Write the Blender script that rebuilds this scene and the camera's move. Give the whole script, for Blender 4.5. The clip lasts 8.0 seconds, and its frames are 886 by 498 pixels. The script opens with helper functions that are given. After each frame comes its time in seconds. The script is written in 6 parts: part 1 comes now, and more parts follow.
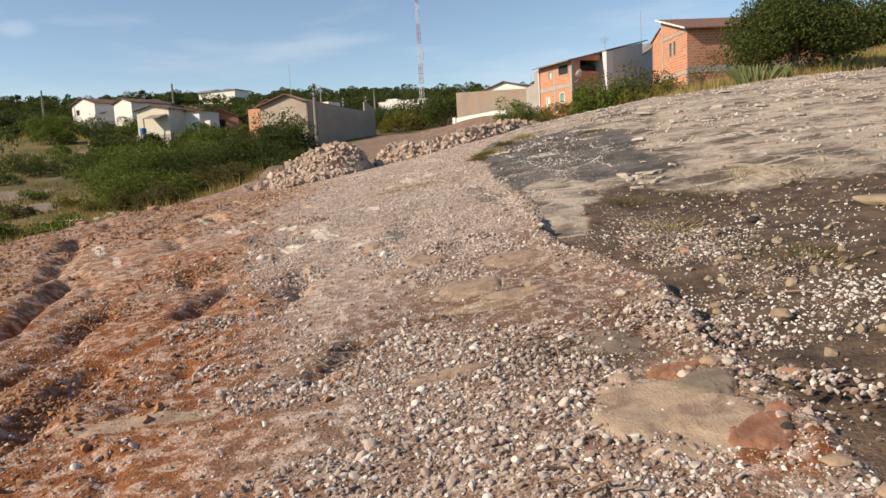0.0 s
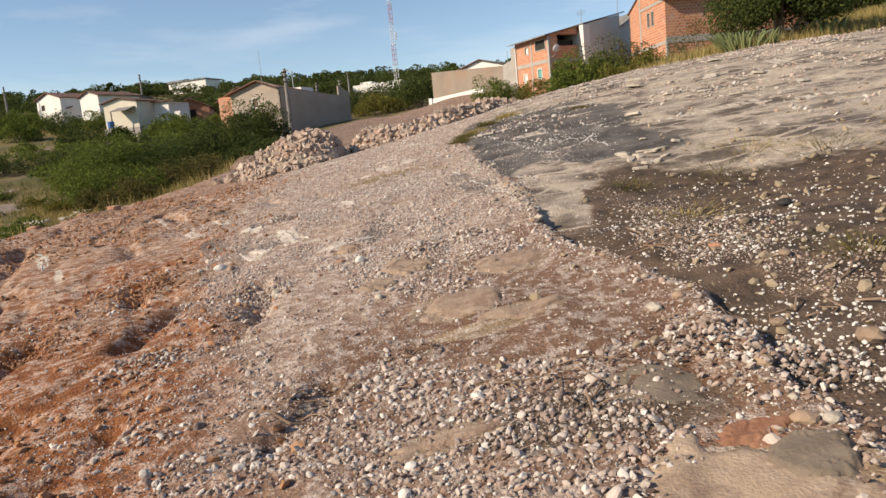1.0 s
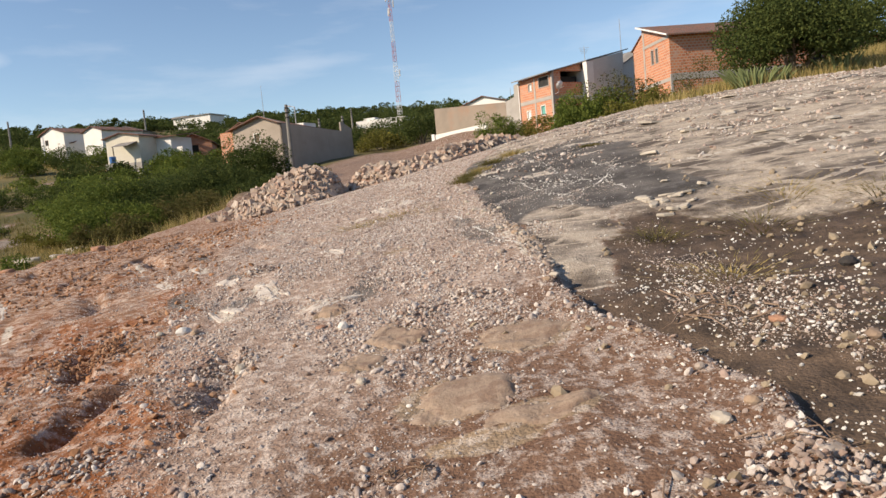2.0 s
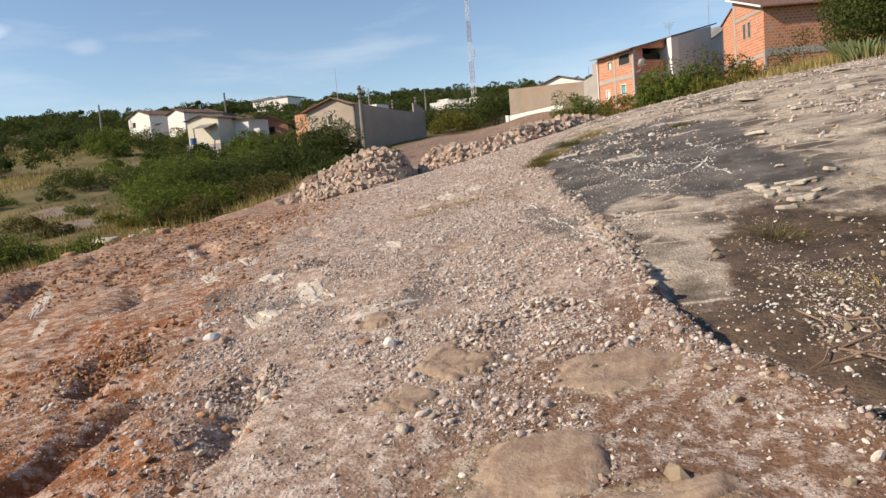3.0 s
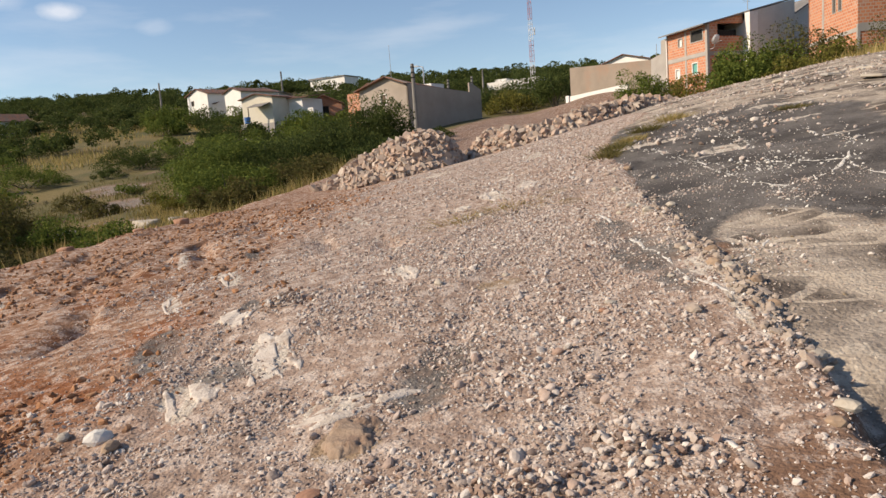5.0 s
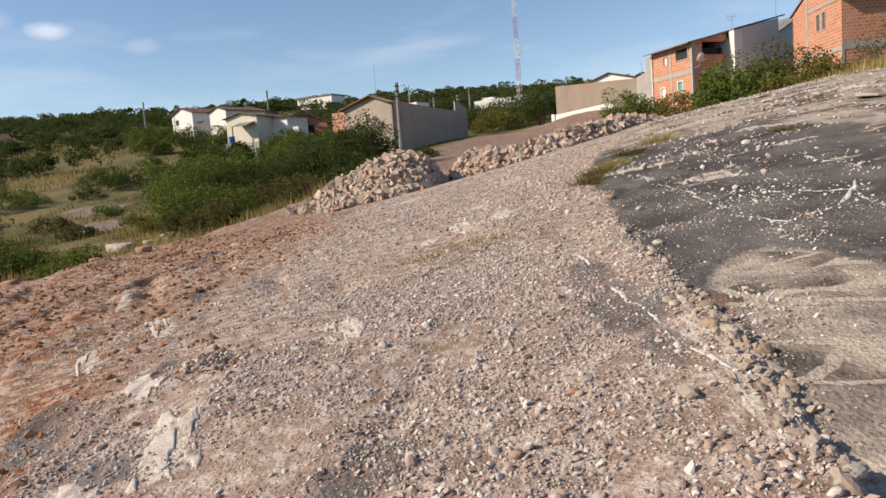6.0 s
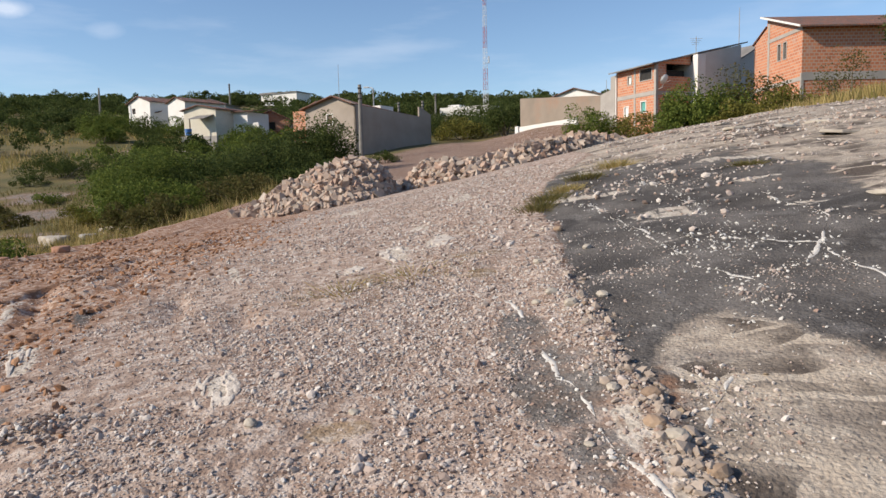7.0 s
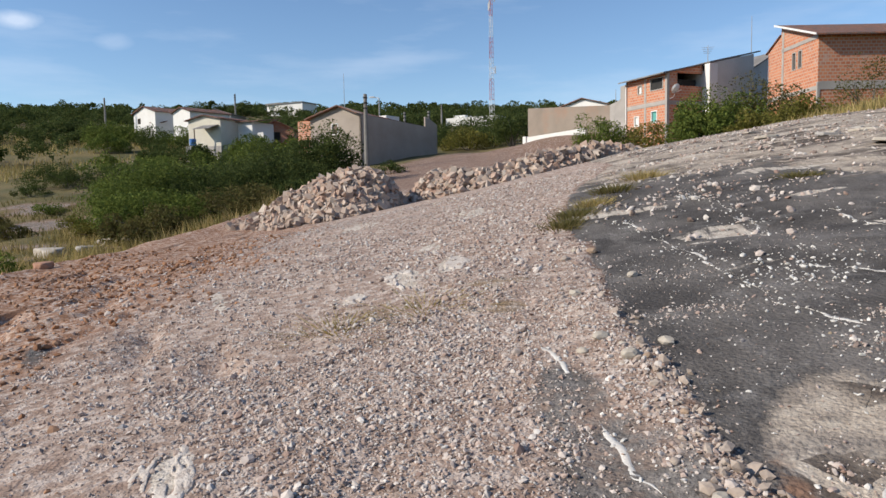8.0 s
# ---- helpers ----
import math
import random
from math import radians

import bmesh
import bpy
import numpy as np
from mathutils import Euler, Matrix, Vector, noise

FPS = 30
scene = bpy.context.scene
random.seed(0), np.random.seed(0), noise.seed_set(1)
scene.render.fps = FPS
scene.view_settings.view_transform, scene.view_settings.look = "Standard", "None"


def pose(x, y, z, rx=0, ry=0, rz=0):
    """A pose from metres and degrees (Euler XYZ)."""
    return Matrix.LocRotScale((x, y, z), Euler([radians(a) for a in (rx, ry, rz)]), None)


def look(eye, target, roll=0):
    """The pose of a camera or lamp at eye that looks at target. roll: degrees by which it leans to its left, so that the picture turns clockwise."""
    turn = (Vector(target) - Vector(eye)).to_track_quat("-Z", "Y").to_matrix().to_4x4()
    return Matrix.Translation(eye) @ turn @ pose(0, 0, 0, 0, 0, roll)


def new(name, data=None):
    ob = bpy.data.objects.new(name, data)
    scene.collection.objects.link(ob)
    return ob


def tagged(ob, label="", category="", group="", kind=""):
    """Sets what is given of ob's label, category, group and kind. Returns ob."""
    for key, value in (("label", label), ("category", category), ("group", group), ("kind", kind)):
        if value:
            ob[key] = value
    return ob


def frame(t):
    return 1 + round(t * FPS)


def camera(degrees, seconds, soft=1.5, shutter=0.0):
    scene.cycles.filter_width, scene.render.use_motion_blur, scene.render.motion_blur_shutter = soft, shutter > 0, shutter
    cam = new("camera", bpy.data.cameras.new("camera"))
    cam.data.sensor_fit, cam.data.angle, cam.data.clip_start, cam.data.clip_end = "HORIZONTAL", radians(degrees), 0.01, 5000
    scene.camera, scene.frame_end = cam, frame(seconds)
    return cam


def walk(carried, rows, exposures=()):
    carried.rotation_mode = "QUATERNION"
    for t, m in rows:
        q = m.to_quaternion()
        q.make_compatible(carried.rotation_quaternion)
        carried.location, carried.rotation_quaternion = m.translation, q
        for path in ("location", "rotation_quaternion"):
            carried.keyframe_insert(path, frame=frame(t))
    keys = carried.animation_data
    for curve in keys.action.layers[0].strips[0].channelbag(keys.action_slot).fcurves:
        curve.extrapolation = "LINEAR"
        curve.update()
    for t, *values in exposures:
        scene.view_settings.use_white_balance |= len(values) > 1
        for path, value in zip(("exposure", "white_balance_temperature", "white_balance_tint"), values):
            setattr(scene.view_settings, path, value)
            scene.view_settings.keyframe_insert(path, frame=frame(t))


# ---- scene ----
cam = camera(65.3, 8.0)
PATH = [
    (0, (0.474, 1.317, 1.413), (0.406, 3.304, 1.192), -3.1),
    (0.5, (0.368, 1.876, 1.419), (0.351, 3.867, 1.223), -3.4),
    (1, (0.422, 2.428, 1.488), (0.402, 4.408, 1.211), -5.4),
    (1.2, (0.447, 2.695, 1.476), (0.339, 4.683, 1.285), -4.8),
    (2.3, (0.466, 3.845, 1.615), (0.468, 5.838, 1.451), -5.3),
    (2.5, (0.447, 4.104, 1.57), (0.33, 6.099, 1.491), -3.8),
    (3, (0.478, 4.642, 1.617), (0.248, 6.618, 1.407), -4.9),
    (3.2, (0.352, 4.879, 1.632), (0.312, 6.876, 1.518), -4.1),
    (3.5, (0.35, 5.118, 1.686), (0.067, 7.095, 1.572), -5.9),
    (3.9, (0.369, 5.595, 1.599), (-0.073, 7.545, 1.568), -5.4),
    (4, (0.421, 5.727, 1.589), (-0.134, 7.642, 1.433), -5.2),
    (4.5, (0.41, 6.33, 1.646), (-0.193, 8.213, 1.349), -5.1),
    (4.7, (0.404, 6.631, 1.692), (-0.031, 8.564, 1.423), -2.1),
    (5.8, (0.488, 7.589, 1.875), (0.084, 9.535, 1.648), -7.1),
    (6, (0.527, 7.821, 1.874), (0.171, 9.778, 1.67), -4.4),
    (6.5, (0.59, 8.242, 1.979), (0.411, 10.226, 1.795), -4.9),
    (7, (0.722, 8.715, 2.034), (0.48, 10.69, 1.839), -1.2),
    (7.5, (0.561, 9.216, 1.997), (0.337, 11.199, 1.866), -1.3),
    (8, (0.509, 9.724, 2.068), (0.252, 11.701, 1.903), -1.1),
]
walk(cam, [(t, look(eye, target, roll)) for t, eye, target, roll in PATH],
     [(0, 0.39, 7100, 12), (2.5, 0.42, 6800, 12), (4.5, 0.33, 7000, 13), (6.5, 0.32, 6500, 12), (8, 0.24, 6000, 10)])

# ---- sky, sun ----
SUN = Vector((-0.78, -0.33, 0.52)).normalized()
world = bpy.data.worlds.new("world")
scene.world = world
world.use_nodes = True
wt = world.node_tree
for n in list(wt.nodes):
    wt.nodes.remove(n)
w_out = wt.nodes.new("ShaderNodeOutputWorld")
w_bg = wt.nodes.new("ShaderNodeBackground")
w_sky = wt.nodes.new("ShaderNodeTexSky")
w_sky.sky_type = "NISHITA"
w_sky.sun_disc = False
w_sky.sun_elevation = math.asin(SUN.z)
w_sky.sun_rotation = math.atan2(SUN.x, SUN.y)
w_sky.altitude = 300
w_sky.air_density, w_sky.dust_density, w_sky.ozone_density = 1.0, 0.03, 2.6
w_bg.inputs["Strength"].default_value = 0.11
# thin cirrus streaks over the whole sky
w_co = wt.nodes.new("ShaderNodeTexCoord")
w_map = wt.nodes.new("ShaderNodeMapping")
w_map.inputs["Scale"].default_value = (1.6, 1.6, 9.0)
w_map.inputs["Rotation"].default_value = (0.05, 0.06, 0.3)
w_noise = wt.nodes.new("ShaderNodeTexNoise")
w_noise.inputs["Scale"].default_value = 2.2
w_noise.inputs["Detail"].default_value = 7
w_noise.inputs["Roughness"].default_value = 0.55
w_ramp = wt.nodes.new("ShaderNodeValToRGB")
w_ramp.color_ramp.elements[0].position, w_ramp.color_ramp.elements[1].position = 0.50, 0.92
w_ramp.color_ramp.elements[0].color, w_ramp.color_ramp.elements[1].color = (0, 0, 0, 1), (0.40, 0.40, 0.40, 1)
w_mix = wt.nodes.new("ShaderNodeMix")
w_mix.data_type = "RGBA"
w_mix.inputs[7].default_value = (7.0, 7.3, 7.8, 1)
wt.links.new(w_co.outputs["Generated"], w_map.inputs[0])
wt.links.new(w_map.outputs[0], w_noise.inputs["Vector"])
wt.links.new(w_noise.outputs[0], w_ramp.inputs[0])
wt.links.new(w_ramp.outputs[0], w_mix.inputs[0])
wt.links.new(w_sky.outputs[0], w_mix.inputs[6])
puff_noise = wt.nodes.new("ShaderNodeTexNoise")
puff_noise.inputs["Scale"].default_value = 14
puff_noise.inputs["Detail"].default_value = 6
wt.links.new(w_co.outputs["Generated"], puff_noise.inputs["Vector"])
sky_colour = w_mix.outputs[2]
for way, wide, thin in (((-0.604, 0.768, 0.212), 30.0, 0.5), ((-0.522, 0.830, 0.195), 30.0, 0.16), ((-0.654, 0.7235, 0.2215), 26.0, 0.22), ((-0.70, 0.68, 0.20), 24.0, 0.35)):
    away = wt.nodes.new("ShaderNodeVectorMath")
    away.operation = "SUBTRACT"
    away.inputs[1].default_value = way
    flat = wt.nodes.new("ShaderNodeVectorMath")
    flat.operation = "MULTIPLY"
    flat.inputs[1].default_value = (wide, wide, wide * 2.4)
    far_off = wt.nodes.new("ShaderNodeVectorMath")
    far_off.operation = "LENGTH"
    ragged_off = wt.nodes.new("ShaderNodeMath")
    ragged_off.operation = "MULTIPLY_ADD"
    ragged_off.inputs[1].default_value = -1.6
    puff = wt.nodes.new("ShaderNodeMapRange")
    puff.inputs[1].default_value, puff.inputs[2].default_value, puff.inputs[3].default_value, puff.inputs[4].default_value = 0.05, -0.55, 0.0, thin
    blend = wt.nodes.new("ShaderNodeMix")
    blend.data_type = "RGBA"
    blend.inputs[7].default_value = (7.6, 7.8, 8.2, 1)
    wt.links.new(w_co.outputs["Generated"], away.inputs[0])
    wt.links.new(away.outputs[0], flat.inputs[0])
    wt.links.new(flat.outputs[0], far_off.inputs[0])
    wt.links.new(puff_noise.outputs[0], ragged_off.inputs[0])
    wt.links.new(far_off.outputs["Value"], ragged_off.inputs[2])
    wt.links.new(ragged_off.outputs[0], puff.inputs[0])
    wt.links.new(puff.outputs[0], blend.inputs[0])
    wt.links.new(sky_colour, blend.inputs[6])
    sky_colour = blend.outputs[2]
wt.links.new(sky_colour, w_bg.inputs["Color"])
wt.links.new(w_bg.outputs[0], w_out.inputs[0])
sun_data = bpy.data.lights.new("sun", "SUN")
sun_data.energy, sun_data.angle, sun_data.color = 4.8, radians(0.5), (1.0, 0.87, 0.70)
sun = new("sun", sun_data)
sun.matrix_world = look((0, 0, 60), tuple(Vector((0, 0, 60)) - SUN))

# ---- numbers ----
rng = np.random.default_rng(7)


def ss(a, b, v):
    t = np.clip((np.asarray(v, float) - a) / (b - a), 0, 1)
    return t * t * (3 - 2 * t)


def vnoise(x, y, seed=0):
    """Smooth value noise in 0..1."""
    x, y = np.asarray(x, float), np.asarray(y, float)
    xi, yi = np.floor(x), np.floor(y)
    u, v = x - xi, y - yi
    u, v = u * u * (3 - 2 * u), v * v * (3 - 2 * v)

    def corner(i, j):
        h = np.sin((xi + i) * 127.1 + (yi + j) * 311.7 + seed * 74.7) * 43758.5453
        return h - np.floor(h)

    return (corner(0, 0) * (1 - u) + corner(1, 0) * u) * (1 - v) + (corner(0, 1) * (1 - u) + corner(1, 1) * u) * v


def fbm(x, y, octaves=4, seed=0):
    total, amp, out = 0.0, 1.0, 0.0
    for k in range(octaves):
        out = out + amp * vnoise(x * 2**k, y * 2**k, seed + 13 * k)
        total += amp
        amp *= 0.5
    return out / total


NEAR = (1.241, 1.293, 1.204, -0.065, 0.719, -0.199, -0.411, -0.076, 0.134, -0.181, 0.203, -0.196, 0.1, -0.168, 0.076)
FAR = (6.257, 2.43, 5.495, 1.202, -2.738, 0.925, 0.056, -0.42, 0.471, -0.172)


def poly(c, u, v):
    terms = (1, u, v, u * u, u * v, v * v, u**3, u * u * v, u * v * v, v**3, u**4, u**3 * v, u * u * v * v, u * v**3, v**4)
    return sum(k * t for k, t in zip(c, terms))


EDGE_Y = (0, 4.3, 5.9, 7.0, 7.4, 7.9, 8.3, 8.8, 10, 10.6, 11.3, 12.1, 12.7, 13.5, 14.5, 15.7, 16.6, 18, 21, 25)
EDGE_X = (2.1, 1.98, 1.96, 1.98, 1.9, 1.78, 1.66, 1.5, 1.46, 1.41, 1.38, 1.27, 1.19, 1.13, 1.03, 1.0, 1.0, 0.72, 1.2, 2.2)
STEP_Y = (0, 3, 5, 7, 8.2, 9.6, 10.3, 10.9, 12, 16, 19)
STEP_D = (0, 0.03, 0.06, 0.11, 0.17, 0.18, 0.08, 0.03, 0.02, 0.02, 0)
# erosion ruts in the clay: start, end, depth, half-width
RUTS = ((-5.1, 11.0, -4.25, 7.9, 0.16, 0.13), (-6.3, 13.0, -5.4, 10.2, 0.12, 0.14), (-2.2, 9.4, -2.3, 7.7, 0.09, 0.10), (-1.68, 6.5, -1.76, 5.5, 0.09, 0.09), (-1.22, 9.1, -1.26, 7.4, 0.07, 0.09),
        (-0.34, 6.6, -0.62, 5.7, 0.05, 0.08), (-2.6, 6.9, -2.4, 5.2, 0.10, 0.11), (-3.4, 8.8, -3.2, 6.4, 0.12, 0.12), (-1.45, 9.2, -1.15, 8.5, 0.08, 0.13), (-3.1, 10.2, -2.7, 9.2, 0.10, 0.11),
        (-4.6, 13.4, -3.9, 11.6, 0.07, 0.10), (-7.4, 15.4, -6.2, 12.4, 0.12, 0.15), (-3.0, 15.6, -2.2, 14.2, 0.05, 0.10), (-1.9, 14.6, -1.3, 13.7, 0.035, 0.10), (-5.4, 17.0, -4.2, 14.8, 0.06, 0.12))


def ruts(x, y):
    """Depth of the explicit ruts; steep on the uphill side."""
    out = np.zeros_like(x)
    wob = 0.22 * (fbm(x * 1.6, y * 1.6, 3, 66) - 0.5)
    for x0, y0, x1, y1, deep, half in RUTS:
        dx, dy = x1 - x0, y1 - y0
        ln = math.hypot(dx, dy)
        u = ((x - x0) * dx + (y - y0) * dy) / (ln * ln)
        d = ((x - x0) * dy - (y - y0) * dx) / ln + wob
        w = np.where(d > 0, half * 1.7, half * 0.75)
        out = np.maximum(out, deep * np.exp(-((d / w) ** 2)) * ss(-0.05, 0.15, u) * ss(1.05, 0.8, u) * (0.6 + 0.8 * vnoise(x * 3, y * 3, 5)))
    return out


def edge(x, y):
    """Metres to the right of the lip between the gravel heap and the rock."""
    return x - np.interp(y, EDGE_Y, EDGE_X) + 0.22 * (fbm(x * 2.5, y * 2.5, 3, 5) - 0.5)


def smooth_height(x, y):
    x, y = np.asarray(x, float), np.asarray(y, float)
    n = poly(NEAR, np.clip(x, -11, 18) / 10, (np.clip(y, -3, 38) - 15) / 10)
    f = poly(FAR, np.clip(x, -240, 100) / 50, (np.clip(y, 15, 215) - 80) / 50)
    f = f - 0.9 * ss(-9, -14, x) * ss(62, 48, y)
    w = np.maximum.reduce([ss(33, 50, y), ss(15, 24, x), ss(8.8, 10.8, -x + 1.2 * (fbm(x * 0.4, y * 0.4, 3, 2) - 0.5)), ss(2, 8, -y)])
    f = f + 1.6 * np.exp(-(((x - 4.5) / 6.5) ** 2) - ((y - 69.5) / 4.5) ** 2) + 1.5 * np.exp(-(((x - 20) / 8) ** 2) - ((y - 43) / 8) ** 2)
    n = n + 0.12 * np.exp(-(((x + 1.3) / 1.5) ** 2) - ((y - 11.9) / 1.3) ** 2) - 0.2 * np.exp(-(((x - 3.5) / 1.6) ** 2) - ((y - 10.7) / 1.6) ** 2)
    return n * (1 - w) + f * w + 1.0 * np.exp(-(((x - 18) / 6) ** 2) - ((y - 36) / 5) ** 2)


def orange_mask(x, y):
    return ss(-0.6, 2.2, -0.6 - 0.17 * (y - 4) + 0.7 * ss(10, 6, y) - x + 2.6 * (fbm(x * 0.5, y * 0.35, 4, 21) - 0.5)) * ss(-10.5, -9.2, x) * ss(36, 28, y)


def height(x, y):
    """The ground, with ruts, the lip along the rock and small unevenness."""
    x, y = np.asarray(x, float), np.asarray(y, float)
    z = smooth_height(x, y)
    e = edge(x, y)
    z = z - np.interp(y, STEP_Y, STEP_D) * ss(-0.03, 0.06, e) * np.exp(-np.maximum(e, 0) / 3)
    z = z + 0.025 * np.exp(-(((e + 0.12) / 0.16) ** 2)) * ss(3, 6, y) * ss(17, 14, y)
    near = ss(45, 20, np.hypot(x, y - 8))
    o = orange_mask(x, y)
    r = 1 - np.abs(2 * fbm(x * 0.85 + 0.12 * y, y * 0.33, 3, 31) - 1)
    z = z - (0.045 * o * ss(0.86, 0.95, r) + 1.5 * ruts(x, y)) * near
    z = z + o * (0.09 * (fbm(x * 1.3, y * 0.8, 3, 8) - 0.5) + 0.055 * (fbm(x * 3.6, y * 3.0, 2, 9) - 0.5)) * near
    r2 = 1 - np.abs(2 * fbm(x * 0.6 - 0.2 * y, y * 0.25, 3, 77) - 1)
    z = z - 0.02 * ss(0.86, 0.98, r2) * near * ss(0.6, -0.4, e)
    rock = ss(0, 0.6, e) * ss(9, 13, y)
    z = z + near * (0.07 * (fbm(x * 0.9, y * 0.9, 4, 3) - 0.5) + 0.018 * (1 - 0.8 * rock * ss(24, 18, y + x)) * (fbm(x * 4.5, y * 4.5, 2, 4) - 0.5))
    layers = fbm(x * 0.5 + 0.3 * y, y * 1.5, 3, 55)
    z = z + rock * near * 0.10 * (np.floor(layers * 14) / 14 + 0.4 * (layers - 0.5) - 0.3) * ss(14, 22, y + 0.6 * x)
    wet = ss(0.1, 0.5, e) * ss(11, 8.5, y)
    z = z + wet * 0.09 * (fbm(x * 1.6, y * 1.6, 4, 61) - 0.5)
    far = ss(10, 30, np.hypot(x + 9.5, y - 20) * (x < -9.5) + np.maximum(y - 40, 0))
    return z + far * 0.8 * (fbm(x * 0.12, y * 0.12, 4, 90) - 0.5)


def ground_z(x, y):
    return float(height(np.array([x]), np.array([y]))[0])


# ---- materials ----
def material(name):
    m = bpy.data.materials.new(name)
    m.use_nodes = True
    t = m.node_tree
    return m, t, t.nodes["Principled BSDF"]


def node(t, kind, **inputs):
    n = t.nodes.new("ShaderNode" + kind)
    for key, value in inputs.items():
        slot = n.inputs[key.replace("_", " ")]
        if hasattr(value, "is_output"):
            t.links.new(value, slot)
        else:
            slot.default_value = value
    return n


def coords(t, scale=(1, 1, 1)):
    return node(t, "Mapping", Vector=t.nodes.new("ShaderNodeTexCoord").outputs["Object"], Scale=scale).outputs[0]


def noise_out(t, co, scale, detail=4.0, rough=0.55):
    return node(t, "TexNoise", Vector=co, Scale=scale, Detail=detail, Roughness=rough).outputs[0]


def ramp(t, fac, lo, hi, c0=(0, 0, 0), c1=(1, 1, 1)):
    n = t.nodes.new("ShaderNodeValToRGB")
    t.links.new(fac, n.inputs[0])
    a, b = n.color_ramp.elements
    a.position, b.position, a.color, b.color = lo, hi, (*c0, 1), (*c1, 1)
    return n.outputs[0]


def mix(t, fac, a, b, mode="MIX"):
    n = t.nodes.new("ShaderNodeMix")
    n.data_type, n.blend_type = "RGBA", mode
    for slot, value in ((0, fac), (6, a), (7, b)):
        if hasattr(value, "is_output"):
            t.links.new(value, n.inputs[slot])
        else:
            n.inputs[slot].default_value = value if slot == 0 else (*value, 1)
    return n.outputs[2]


def math_node(t, op, a, b=0.0):
    n = t.nodes.new("ShaderNodeMath")
    n.operation = op
    for slot, value in ((0, a), (1, b)):
        if hasattr(value, "is_output"):
            t.links.new(value, n.inputs[slot])
        else:
            n.inputs[slot].default_value = value
    return n.outputs[0]


def bump(t, b, fac, strength, distance=0.02):
    n = node(t, "Bump", Height=fac, Strength=strength, Distance=distance)
    t.links.new(n.outputs[0], b.inputs["Normal"])


def attribute(t, name):
    n = t.nodes.new("ShaderNodeAttribute")
    n.attribute_name = name
    return n


def mottled(name, c0, c1, scale=3.0, fine=30.0, rough=0.9, relief=0.4, depth=0.01, stain=None, stain_at=(0.6, 0.75), stretch=(1, 1, 1)):
    """Two-tone surface with coarse blotches, fine grain and relief; stain: a third colour in patches."""
    m, t, b = material(name)
    co = coords(t, stretch)
    coarse, grain = noise_out(t, co, scale, 5), noise_out(t, co, fine, 3)
    col = mix(t, ramp(t, coarse, 0.32, 0.68), c0, c1)
    col = mix(t, 0.35, col, mix(t, grain, (0.25, 0.25, 0.25), (1, 1, 1)), "MULTIPLY")
    if stain:
        col = mix(t, ramp(t, noise_out(t, co, scale * 0.6, 6, 0.65), *stain_at), col, stain)
    t.links.new(col, b.inputs["Base Color"])
    b.inputs["Roughness"].default_value = rough
    bump(t, b, grain, relief, depth)
    return m


def random_toned(name, tones, rough=0.85, fine=40.0, per_object=False):
    """Each loose piece takes one tone; fine grain on top."""
    m, t, b = material(name)
    if per_object:
        r = t.nodes.new("ShaderNodeObjectInfo").outputs["Random"]
    else:
        r = t.nodes.new("ShaderNodeNewGeometry").outputs["Random Per Island"]
    n = t.nodes.new("ShaderNodeValToRGB")
    t.links.new(r, n.inputs[0])
    n.color_ramp.interpolation = "LINEAR"
    while len(n.color_ramp.elements) < len(tones):
        n.color_ramp.elements.new(0.5)
    for k, tone in enumerate(tones):
        n.color_ramp.elements[k].position = k / (len(tones) - 1)
        n.color_ramp.elements[k].color = (*tone, 1)
    grain = noise_out(t, coords(t), fine, 4)
    col = mix(t, 0.55, n.outputs[0], mix(t, ramp(t, grain, 0.25, 0.75), (0.62, 0.60, 0.58), (1.0, 1.0, 1.0)), "MULTIPLY")
    t.links.new(col, b.inputs["Base Color"])
    b.inputs["Roughness"].default_value = rough
    bump(t, b, grain, 0.4, 0.006)
    return m


def leaf_material(name, tones):
    m, t, b = material(name)
    r = t.nodes.new("ShaderNodeNewGeometry").outputs["Random Per Island"]
    n = t.nodes.new("ShaderNodeValToRGB")
    t.links.new(r, n.inputs[0])
    while len(n.color_ramp.elements) < len(tones):
        n.color_ramp.elements.new(0.5)
    for k, tone in enumerate(tones):
        n.color_ramp.elements[k].position = k / (len(tones) - 1)
        n.color_ramp.elements[k].color = (*tone, 1)
    big = noise_out(t, coords(t), 0.5, 3)
    col = mix(t, 0.6, n.outputs[0], mix(t, ramp(t, big, 0.3, 0.7), (0.6, 0.65, 0.6), (1.0, 1.0, 0.9)), "MULTIPLY")
    t.links.new(col, b.inputs["Base Color"])
    b.inputs["Roughness"].default_value = 0.85
    b.inputs["Specular IOR Level"].default_value = 0.12
    tr = node(t, "BsdfTranslucent", Color=col)
    both = node(t, "MixShader", Fac=0.32)
    t.links.new(b.outputs[0], both.inputs[1])
    t.links.new(tr.outputs[0], both.inputs[2])
    t.links.new(both.outputs[0], t.nodes["Material Output"].inputs[0])
    return m


